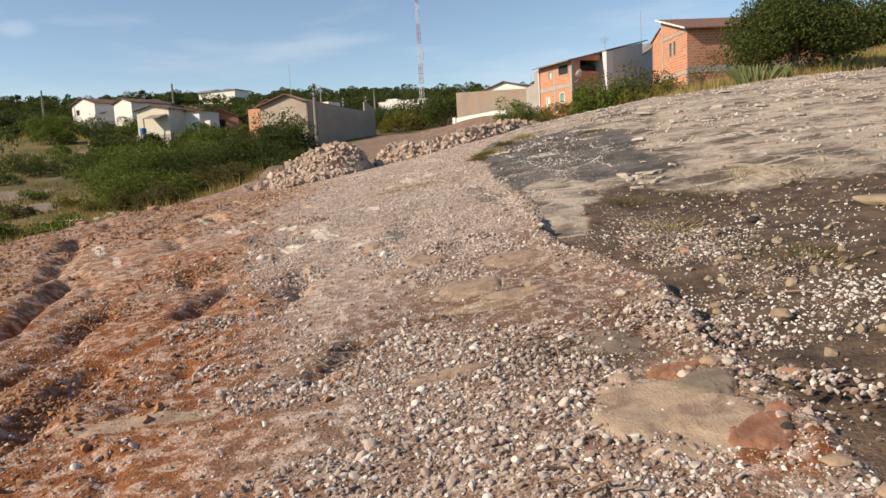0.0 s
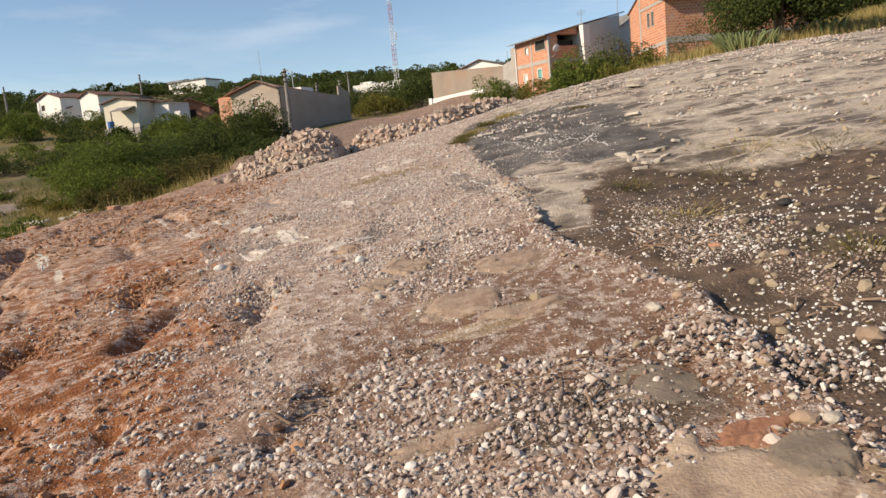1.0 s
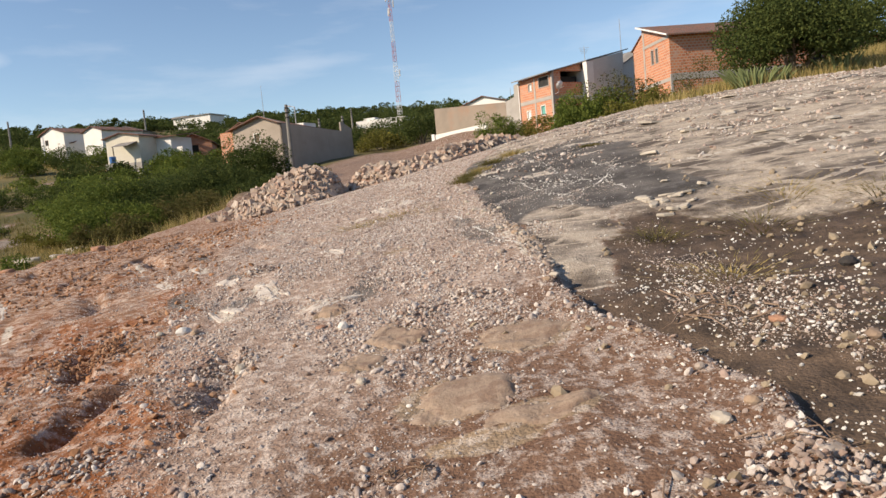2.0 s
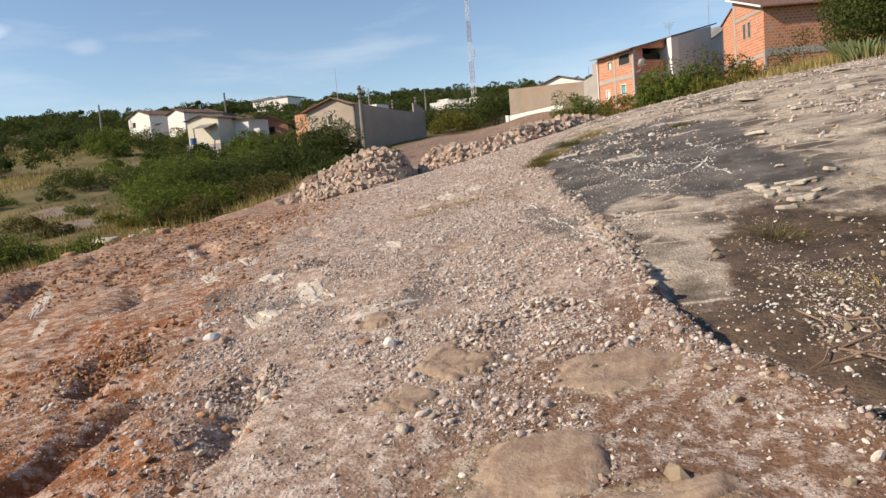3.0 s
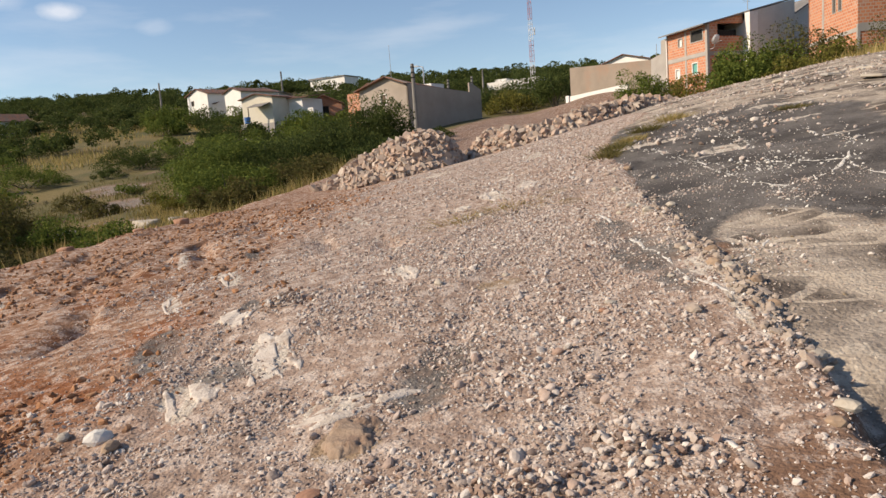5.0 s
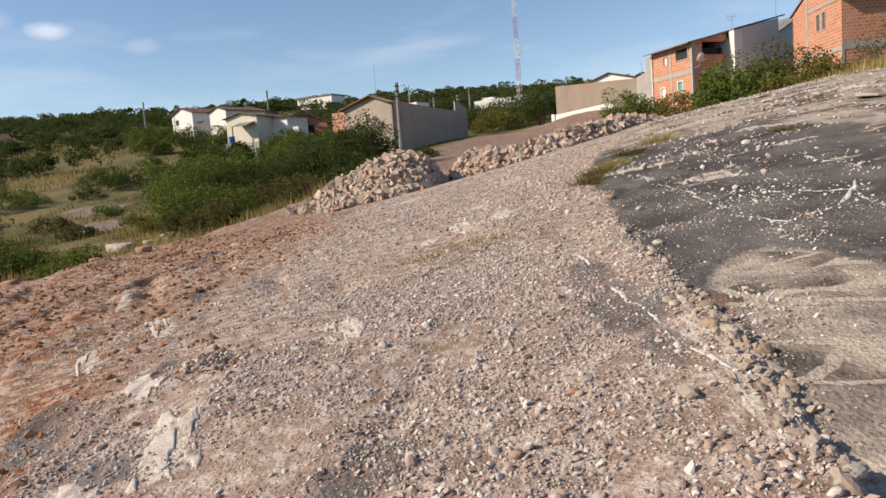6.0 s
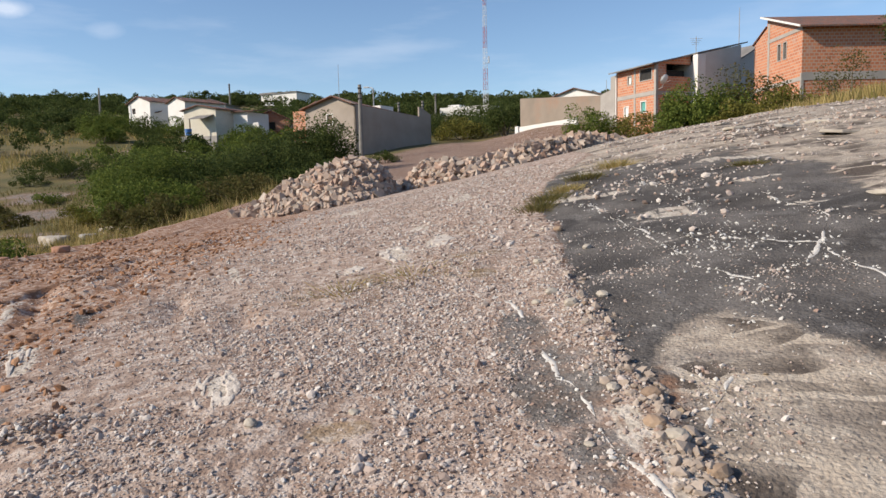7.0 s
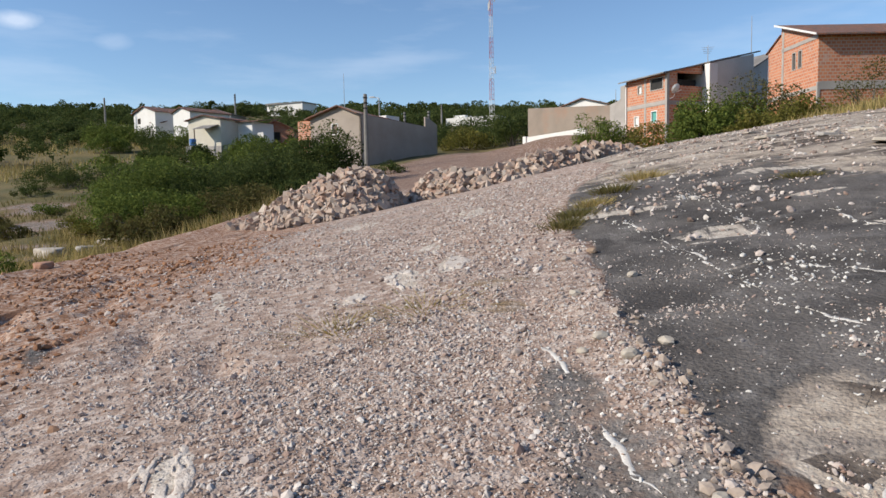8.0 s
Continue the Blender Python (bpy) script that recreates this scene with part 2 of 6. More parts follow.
def ground_material():
    m, t, b = material("open_ground")
    co = coords(t)
    za, zb = attribute(t, "zone_a"), attribute(t, "zone_b")
    sa = t.nodes.new("ShaderNodeSeparateColor")
    sb = t.nodes.new("ShaderNodeSeparateColor")
    t.links.new(za.outputs["Color"], sa.inputs[0])
    t.links.new(zb.outputs["Color"], sb.inputs[0])
    orange, dark, pale = sa.outputs
    wet, veg, slab = sb.outputs
    grey = za.outputs["Alpha"]
    white = zb.outputs["Alpha"]
    n1, n2, n3 = noise_out(t, co, 1.3, 6), noise_out(t, co, 9.0, 5, 0.65), noise_out(t, co, 60.0, 3, 0.6)
    n4 = noise_out(t, co, 3.2, 6, 0.65)
    vor = node(t, "TexVoronoi", Vector=co, Scale=38.0)
    vor2 = node(t, "TexVoronoi", Vector=co, Scale=85.0)
    streak = noise_out(t, coords(t, (0.35, 1.6, 1.6)), 2.0, 6, 0.62)

    def sharp(mask, width=0.22):
        # breaks a soft zone border into ragged patches
        s = math_node(t, "ADD", mask, math_node(t, "ADD", math_node(t, "MULTIPLY", math_node(t, "SUBTRACT", n2, 0.5), 0.9), math_node(t, "MULTIPLY", math_node(t, "SUBTRACT", n4, 0.5), 1.1)))
        return ramp(t, s, 0.5 - width, 0.5 + width)

    col = mix(t, ramp(t, n1, 0.35, 0.65), (0.175, 0.096, 0.059), (0.28, 0.172, 0.115))
    col = mix(t, sharp(grey, 0.42), col, mix(t, ramp(t, n2, 0.32, 0.68), (0.33, 0.235, 0.18), (0.55, 0.43, 0.35)))
    col = mix(t, sharp(orange), col, mix(t, ramp(t, math_node(t, "ADD", n1, math_node(t, "MULTIPLY", math_node(t, "SUBTRACT", node(t, "SeparateXYZ", Vector=co).outputs[1], 9.5), 0.035)), 0.46, 0.60), mix(t, ramp(t, n2, 0.35, 0.65), (0.215, 0.074, 0.026), (0.40, 0.165, 0.060)), mix(t, ramp(t, n2, 0.35, 0.65), (0.29, 0.15, 0.085), (0.44, 0.275, 0.175))))
    col = mix(t, sharp(wet), col, mix(t, ramp(t, n4, 0.36, 0.64), (0.058, 0.042, 0.031), (0.18, 0.125, 0.085)))
    rock = mix(t, ramp(t, streak, 0.40, 0.66), (0.57, 0.485, 0.385), (0.33, 0.285, 0.24))
    rock = mix(t, ramp(t, n2, 0.50, 0.66), rock, (0.62, 0.545, 0.445))
    bent = node(t, "Mapping", Vector=mix(t, 0.25, coords(t), node(t, "TexNoise", Vector=co, Scale=1.5, Detail=4.0).outputs[1]), Scale=(0.7, 2.0, 2.0)).outputs[0]
    cracks = node(t, "TexVoronoi", Vector=bent, Scale=1.6)
    cracks.feature = "DISTANCE_TO_EDGE"
    seam = math_node(t, "MULTIPLY", ramp(t, cracks.outputs["Distance"], 0.05, 0.0), ramp(t, n1, 0.45, 0.6))
    rock = mix(t, seam, rock, (0.13, 0.105, 0.085))
    rock = mix(t, math_node(t, "MULTIPLY", ramp(t, noise_out(t, co, 3.5, 6, 0.7), 0.56, 0.66), 0.7), rock, (0.20, 0.17, 0.145))
    col = mix(t, sharp(pale), col, rock)
    black = mix(t, ramp(t, n1, 0.42, 0.66), (0.085, 0.077, 0.070), (0.20, 0.182, 0.165))
    black = mix(t, math_node(t, "MULTIPLY", ramp(t, n4, 0.52, 0.70), 0.75), black, (0.25, 0.235, 0.22))
    black = mix(t, math_node(t, "MULTIPLY", ramp(t, n3, 0.60, 0.72), 0.5), black, (0.33, 0.31, 0.29))
    col = mix(t, sharp(dark, 0.16), col, black)
    col = mix(t, sharp(slab, 0.15), col, mix(t, ramp(t, streak, 0.35, 0.65), (0.37, 0.265, 0.165), (0.29, 0.22, 0.155)))
    layer = noise_out(t, node(t, "Mapping", Vector=coords(t), Rotation=(0.0, 0.0, -0.5), Scale=(7.0, 0.9, 3.0)).outputs[0], 1.6, 4, 0.6)
    col = mix(t, math_node(t, "MULTIPLY", sharp(white, 0.10), ramp(t, layer, 0.40, 0.50)), col, mix(t, ramp(t, n2, 0.35, 0.65), (0.52, 0.45, 0.37), (0.74, 0.68, 0.58)))
    # grit: single grains lighter or darker than the soil
    grit = mix(t, ramp(t, vor.outputs["Distance"], 0.25, 0.5), vor.outputs["Color"], (0.5, 0.5, 0.5))
    gv = node(t, "RGBToBW", Color=grit).outputs[0]
    col = mix(t, 0.75, col, mix(t, ramp(t, gv, 0.2, 0.8), (0.42, 0.40, 0.39), (1.12, 1.1, 1.08)), "MULTIPLY")
    col = mix(t, 0.30, col, mix(t, n3, (0.3, 0.3, 0.3), (1.0, 1.0, 1.0)), "MULTIPLY")
    specks = math_node(t, "MULTIPLY", ramp(t, vor2.outputs["Distance"], 0.34, 0.20), ramp(t, n2, 0.48, 0.60))
    bare = math_node(t, "SUBTRACT", 1.0, math_node(t, "MAXIMUM", dark, math_node(t, "MAXIMUM", wet, pale)))
    col = mix(t, math_node(t, "MULTIPLY", specks, math_node(t, "MULTIPLY", bare, 0.5)), col, (0.60, 0.53, 0.47))
    n0 = noise_out(t, co, 0.12, 5)
    turf = mix(t, ramp(t, n0, 0.40, 0.58), (0.07, 0.068, 0.024), (0.19, 0.14, 0.06))
    turf = mix(t, ramp(t, n2, 0.4, 0.7), turf, (0.10, 0.095, 0.035))
    col = mix(t, sharp(veg), col, turf)
    t.links.new(col, b.inputs["Base Color"])
    shine = math_node(t, "MULTIPLY", wet, ramp(t, n1, 0.45, 0.7))
    t.links.new(mix(t, shine, (0.92, 0.92, 0.92), (0.5, 0.5, 0.5)), b.inputs["Roughness"])
    hgt = math_node(t, "ADD", math_node(t, "MULTIPLY", vor.outputs["Distance"], -0.6), math_node(t, "ADD", n3, math_node(t, "MULTIPLY", n2, 1.0)))
    b.inputs["Specular IOR Level"].default_value = 0.25
    bump(t, b, hgt, 1.0, 0.011)
    return m


def brick_material(name, c0, c1, joint, width=0.30, rows=0.20, seam=0.03):
    m, t, b = material(name)
    tc = t.nodes.new("ShaderNodeTexCoord")
    uv = t.nodes.new("ShaderNodeUVMap")
    br = node(t, "TexBrick", Vector=uv.outputs[0], Color1=(*c0, 1), Color2=(*c1, 1), Mortar=(*joint, 1), Scale=1.0, Mortar_Size=seam, Mortar_Smooth=0.3, Bias=0.0, Brick_Width=width, Row_Height=rows)
    co = tc.outputs["Object"]
    grain, blot = noise_out(t, co, 14, 4), noise_out(t, co, 0.9, 5, 0.65)
    col = mix(t, 0.45, br.outputs[0], mix(t, grain, (0.45, 0.42, 0.4), (1.0, 1.0, 1.0)), "MULTIPLY")
    col = mix(t, ramp(t, blot, 0.58, 0.78), col, (0.42, 0.33, 0.27))
    t.links.new(col, b.inputs["Base Color"])
    b.inputs["Roughness"].default_value = 0.9
    bump(t, b, br.outputs["Fac"], -0.6, 0.02)
    return m


def tile_roof_material():
    m, t, b = material("clay_roof_tiles")
    uv = t.nodes.new("ShaderNodeUVMap").outputs[0]
    wave = node(t, "TexWave", Vector=uv, Scale=2.3, Distortion=0.4, Detail=2.0)
    br = node(t, "TexBrick", Vector=uv, Color1=(0.33, 0.135, 0.075, 1), Color2=(0.22, 0.10, 0.065, 1), Mortar=(0.12, 0.06, 0.04, 1), Scale=1.0, Mortar_Size=0.02, Brick_Width=0.2, Row_Height=0.4)
    stain = noise_out(t, uv, 1.5, 6, 0.7)
    col = mix(t, ramp(t, stain, 0.42, 0.62), br.outputs[0], (0.13, 0.10, 0.085))
    t.links.new(col, b.inputs["Base Color"])
    b.inputs["Roughness"].default_value = 0.9
    bump(t, b, wave.outputs[0], 0.9, 0.05)
    return m


M_GROUND = ground_material()
M_STONE = random_toned("pebbles", ((0.189, 0.136, 0.109), (0.430, 0.348, 0.298), (0.568, 0.501, 0.445), (0.310, 0.204, 0.155), (0.636, 0.586, 0.529), (0.464, 0.365, 0.307), (0.378, 0.272, 0.214), (0.688, 0.646, 0.588), (0.327, 0.268, 0.231)))
M_STONE_BROWN = random_toned("earthy_pebbles", ((0.14, 0.095, 0.072), (0.33, 0.255, 0.21), (0.48, 0.415, 0.36), (0.22, 0.135, 0.095), (0.62, 0.565, 0.51), (0.34, 0.25, 0.20), (0.28, 0.185, 0.14), (0.72, 0.68, 0.62), (0.25, 0.195, 0.16)))
M_CLOD = random_toned("clods", ((0.20, 0.095, 0.045), (0.40, 0.19, 0.085), (0.30, 0.18, 0.11), (0.46, 0.25, 0.13)), 0.95)
M_RUBBLE = random_toned("quarry_rubble", ((0.258, 0.183, 0.140), (0.447, 0.357, 0.284), (0.387, 0.249, 0.180), (0.499, 0.415, 0.336), (0.310, 0.257, 0.216), (0.447, 0.315, 0.232), (0.533, 0.457, 0.380)), fine=12)
M_RUBBLE_ONE = random_toned("quarry_stone", ((0.258, 0.183, 0.140), (0.447, 0.357, 0.284), (0.387, 0.249, 0.180), (0.499, 0.415, 0.336), (0.310, 0.257, 0.216), (0.447, 0.315, 0.232), (0.533, 0.457, 0.380)), fine=12, per_object=True)
M_VEIN = mottled("white_vein_crust", (0.52, 0.48, 0.43), (0.72, 0.69, 0.63), 8, 60)
M_BRICK = brick_material("hollow_clay_bricks", (0.46, 0.15, 0.07), (0.60, 0.24, 0.115), (0.50, 0.36, 0.27))
M_CONCRETE = mottled("bare_concrete", (0.34, 0.315, 0.285), (0.44, 0.41, 0.37), 0.8, 25, stain=(0.25, 0.23, 0.21))
M_RENDER = mottled("grey_render", (0.34, 0.285, 0.235), (0.42, 0.355, 0.295), 0.6, 18, stain=(0.30, 0.235, 0.185))
M_YARD = mottled("yard_wall_render", (0.25, 0.205, 0.16), (0.33, 0.27, 0.215), 0.5, 18, stain=(0.30, 0.19, 0.13), stain_at=(0.55, 0.72))
M_DIRTY_WHITE = mottled("dirty_whitewash", (0.58, 0.55, 0.50), (0.68, 0.65, 0.60), 0.8, 18, stain=(0.46, 0.42, 0.37))
M_WHITE = mottled("white_limewash", (0.74, 0.72, 0.67), (0.82, 0.80, 0.76), 0.7, 18, 0.85, stain=(0.60, 0.56, 0.50), stain_at=(0.62, 0.85))
M_CREAM = mottled("cream_limewash", (0.62, 0.57, 0.46), (0.72, 0.67, 0.55), 0.7, 18, 0.85, stain=(0.48, 0.43, 0.35))
M_TILES = tile_roof_material()
M_FIBRE = mottled("weathered_roof_sheet", (0.16, 0.15, 0.14), (0.27, 0.255, 0.24), 1.2, 20)
M_WOOD = mottled("dark_timber", (0.10, 0.07, 0.05), (0.19, 0.14, 0.10), 4, 30, stretch=(1, 1, 0.2))
M_POLE = mottled("pole_concrete", (0.20, 0.185, 0.165), (0.28, 0.26, 0.235), 2, 30)
# near-black: shade of unlit rooms put into the colour; also for dark insulators
M_DARK = mottled("unlit_interior", (0.02, 0.02, 0.02), (0.035, 0.033, 0.03), 2, 10)
M_STEEL = mottled("grey_steel", (0.30, 0.30, 0.30), (0.42, 0.41, 0.40), 3, 30, 0.55)
M_STEEL_RED = mottled("red_painted_steel", (0.45, 0.10, 0.07), (0.50, 0.15, 0.10), 3, 30, 0.6)
M_STEEL_WHITE = mottled("white_painted_steel", (0.70, 0.69, 0.67), (0.78, 0.77, 0.75), 3, 30, 0.6)
M_TEAL = mottled("teal_paint", (0.10, 0.33, 0.29), (0.15, 0.42, 0.36), 3, 20, 0.6)
M_BLUE = mottled("blue_plastic", (0.05, 0.16, 0.42), (0.07, 0.20, 0.48), 3, 20, 0.4)
M_BARK = mottled("bark", (0.12, 0.095, 0.07), (0.22, 0.18, 0.14), 6, 40, stretch=(1, 1, 0.3))
M_TWIG = mottled("dry_twig", (0.20, 0.13, 0.085), (0.32, 0.22, 0.15), 6, 40)
M_LEAF = leaf_material("green_leaves", ((0.07, 0.10, 0.022), (0.125, 0.165, 0.036), (0.20, 0.23, 0.05), (0.10, 0.13, 0.03)))
M_LEAF_DARK = leaf_material("dark_green_leaves", ((0.045, 0.064, 0.02), (0.08, 0.103, 0.03), (0.115, 0.135, 0.04)))
M_LEAF_OLIVE = leaf_material("olive_brown_leaves", ((0.095, 0.09, 0.03), (0.15, 0.12, 0.045), (0.11, 0.11, 0.032), (0.17, 0.135, 0.06)))
M_LEAF_YELLOW = leaf_material("yellow_green_leaves", ((0.13, 0.13, 0.028), (0.23, 0.20, 0.05), (0.11, 0.11, 0.026)))
M_GRASS = leaf_material("green_grass", ((0.115, 0.11, 0.035), (0.19, 0.16, 0.06), (0.27, 0.21, 0.10)))
M_DRYGRASS = leaf_material("dry_grass", ((0.42, 0.31, 0.12), (0.52, 0.40, 0.19), (0.34, 0.26, 0.10), (0.24, 0.22, 0.07)))
M_CACTUS = leaf_material("cactus_green", ((0.24, 0.28, 0.12), (0.32, 0.35, 0.17), (0.19, 0.23, 0.10)))


# ---- builders ----
def mesh_from(name, verts, faces, mat, smooth=False):
    """A mesh from arrays; faces is an (n, 3) or (n, 4) index array."""
    verts, faces = np.asarray(verts, np.float32), np.asarray(faces, np.int32)
    me = bpy.data.meshes.new(name)
    n, k = faces.shape
    me.vertices.add(len(verts))
    me.vertices.foreach_set("co", verts.ravel())
    me.loops.add(n * k)
    me.loops.foreach_set("vertex_index", faces.ravel())
    me.polygons.add(n)
    me.polygons.foreach_set("loop_start", np.arange(0, n * k, k, dtype=np.int32))
    me.polygons.foreach_set("loop_total", np.full(n, k, np.int32))
    me.polygons.foreach_set("use_smooth", np.full(n, smooth))
    me.update(calc_edges=True)
    me.materials.append(mat)
    return me


def part(name, bm, mat, parent, label=""):
    """Links a bmesh as one mesh object under a thing or a part."""
    me = bpy.data.meshes.new(name)
    bm.to_mesh(me)
    bm.free()
    me.materials.append(mat)
    ob = new(name, me)
    ob.parent = parent
    return tagged(ob, label)


def part_mesh(name, me, parent, label=""):
    ob = new(name, me)
    ob.parent = parent
    return tagged(ob, label)


def thing(name, m, label, category, group=""):
    ob = new(name)
    ob.matrix_world = m
    return tagged(ob, label, category, group)


def frame_at(x, y, z, ax, ay):
    """A frame whose x axis runs along (ax, ay) on the plan, z up."""
    return Matrix.Translation((x, y, z)) @ Matrix.Rotation(math.atan2(ay, ax), 4, "Z")


def unwrap(bm):
    """Metres on every face: along the wall and up it."""
    layer = bm.loops.layers.uv.verify()
    bm.normal_update()
    for f in bm.faces:
        n = f.normal
        if abs(n.z) > 0.5:
            for l in f.loops:
                l[layer].uv = (l.vert.co.x, l.vert.co.y)
        else:
            side = Vector((-n.y, n.x, 0)).normalized()
            for l in f.loops:
                l[layer].uv = (l.vert.co.dot(side), l.vert.co.z)


def prism(bm, bottom, top):
    """A solid between two loops of equal length."""
    a, b = [bm.verts.new(p) for p in bottom], [bm.verts.new(p) for p in top]
    bm.faces.new(a[::-1]), bm.faces.new(b)
    for i in range(len(a)):
        j = (i + 1) % len(a)
        bm.faces.new((a[i], a[j], b[j], b[i]))


def box(bm, x0, x1, y0, y1, z0, z1):
    prism(bm, [(x0, y0, z0), (x1, y0, z0), (x1, y1, z0), (x0, y1, z0)], [(x0, y0, z1), (x1, y0, z1), (x1, y1, z1), (x0, y1, z1)])


def wall(bm, p, d, length, z0, tops, thick=0.16, holes=()):
    """A wall from p along d (unit, plan) with its outside on the right of d; tops: (u, z) breaks of its upper edge; holes: (u0, u1, z0, z1)."""
    d = Vector((d[0], d[1], 0))
    inward = Vector((-d.y, d.x, 0)) * thick
    us = sorted({0.0, length, *(u for u, _ in tops if 0 < u < length), *(u for h in holes for u in h[:2])})
    for u0, u1 in zip(us, us[1:]):
        t0, t1 = np.interp([u0, u1], [u for u, _ in tops], [z for _, z in tops])
        spans, low = [], z0
        for h in sorted((h for h in holes if h[0] < (u0 + u1) / 2 < h[1]), key=lambda h: h[2]):
            spans.append((low, low, h[2], h[2]))
            low = h[3]
        spans.append((low, low, t0, t1))
        for a0, a1, b0, b1 in spans:
            if b0 - a0 < 0.01 and b1 - a1 < 0.01:
                continue
            q0, q1 = Vector((p[0], p[1], 0)) + d * u0, Vector((p[0], p[1], 0)) + d * u1
            up = lambda v, z: (v.x, v.y, z)
            prism(bm, [up(q0, a0), up(q1, a1), up(q1 + inward, a1), up(q0 + inward, a0)], [up(q0, b0), up(q1, b1), up(q1 + inward, b1), up(q0 + inward, b0)])


def slab_between(bm, a, b, c, d, thick):
    """A sheet through four corners, thickened downwards."""
    low = [Vector(p) - Vector((0, 0, thick)) for p in (a, b, c, d)]
    prism(bm, low, (a, b, c, d))


def tube(bm, pts, radii, sides=8):
    rings = []
    for k, (p, r) in enumerate(zip(pts, radii)):
        p = Vector(p)
        way = (Vector(pts[min(k + 1, len(pts) - 1)]) - Vector(pts[max(k - 1, 0)])).normalized()
        side = way.orthogonal().normalized()
        other = way.cross(side)
        rings.append([bm.verts.new(p + r * (math.cos(a) * side + math.sin(a) * other)) for a in (2 * math.pi * i / sides for i in range(sides))])
    for a, b in zip(rings, rings[1:]):
        best = min(range(sides), key=lambda s: sum((a[i].co - b[(i + s) % sides].co).length for i in range(sides)))
        for i in range(sides):
            j = (i + 1) % sides
            bm.faces.new((a[i], a[j], b[(j + best) % sides], b[(i + best) % sides]))
    bm.faces.new(rings[0][::-1]), bm.faces.new(rings[-1])


ICO = bmesh.new()
bmesh.ops.create_icosphere(ICO, subdivisions=1, radius=1)
ICO_V = np.array([v.co for v in ICO.verts])
ICO_F = np.array([[v.index for v in f.verts] for f in ICO.faces])
ICO.free()
ICO2 = bmesh.new()
bmesh.ops.create_icosphere(ICO2, subdivisions=2, radius=1)
ICO2_V = np.array([v.co for v in ICO2.verts])
ICO2_F = np.array([[v.index for v in f.verts] for f in ICO2.faces])
ICO2.free()


def turns(n, g):
    """n random rotation matrices."""
    q = g.normal(size=(n, 4))
    q /= np.linalg.norm(q, axis=1)[:, None]
    w, x, y, z = q.T
    return np.stack([1 - 2 * (y * y + z * z), 2 * (x * y - z * w), 2 * (x * z + y * w), 2 * (x * y + z * w), 1 - 2 * (x * x + z * z), 2 * (y * z - x * w), 2 * (x * z - y * w), 2 * (y * z + x * w), 1 - 2 * (x * x + y * y)], -1).reshape(n, 3, 3)


OCTA_V = np.array([(1, 0, 0), (-1, 0, 0), (0, 1, 0), (0, -1, 0), (0, 0, 1), (0, 0, -1)], float)
OCTA_F = np.array([(0, 2, 4), (2, 1, 4), (1, 3, 4), (3, 0, 4), (2, 0, 5), (1, 2, 5), (3, 1, 5), (0, 3, 5)])


def stones_mesh(name, x, y, size, g, mat, sink=0.25, lift=None, fine=False, jag=0.25, coarse=False):
    """Loose stones lying on the ground at x, y with the given half-lengths, as one mesh."""
    base_v, base_f = (ICO2_V, ICO2_F) if fine else (OCTA_V, OCTA_F) if coarse else (ICO_V, ICO_F)
    n, k = len(x), len(base_v)
    shape = base_v[None] * (1 + jag * g.normal(size=(n, k, 1)).clip(-1.5, 1.5) * (0.45 if fine else 0.8))
    shape = shape * g.uniform((0.75, 0.6, 0.42), (1.25, 1.0, 0.85), size=(n, 3))[:, None]
    tilt = g.normal(0, 0.3, (n, 2))
    yaw = g.uniform(0, 2 * np.pi, n)
    c, s = np.cos(yaw)[:, None], np.sin(yaw)[:, None]
    v = np.stack([shape[..., 0] * c - shape[..., 1] * s, shape[..., 0] * s + shape[..., 1] * c, shape[..., 2]], -1)
    v[..., 2] += v[..., 0] * tilt[:, :1] + v[..., 1] * tilt[:, 1:]
    v *= size[:, None, None]
    z = height(x, y) + size * (0.62 - sink) * 0.55 + (0 if lift is None else lift)
    v += np.stack([x, y, z], -1)[:, None]
    f = base_f[None] + (np.arange(n) * k)[:, None, None]
    return mesh_from(name, v.reshape(-1, 3), f.reshape(-1, 3), mat, smooth=False)


# ---- the ground: one sheet to the horizon ----
def spread(lo, hi, step, out_lo, out_hi, grow):
    mid = np.arange(lo, hi, step)
    up, s = [mid[-1]], step
    while up[-1] < out_hi:
        s *= grow
        up.append(up[-1] + s)
    down, s = [mid[0]], step
    while down[-1] > out_lo:
        s *= grow
        down.append(down[-1] - s)
    return np.r_[down[:0:-1], mid, up[1:]]


def patch(x, y, cx, cy, rx, ry, turn=0.0):
    """1 inside a ragged ellipse, 0 well outside."""
    c, s = math.cos(turn), math.sin(turn)
    u, v = ((x - cx) * c + (y - cy) * s) / rx, (-(x - cx) * s + (y - cy) * c) / ry
    return ss(1.35, 0.75, np.hypot(u, v))


def clear_of(x, y, spots):
    out = np.zeros_like(x)
    for s in spots:
        out = np.maximum(out, patch(x, y, *s))
    return out


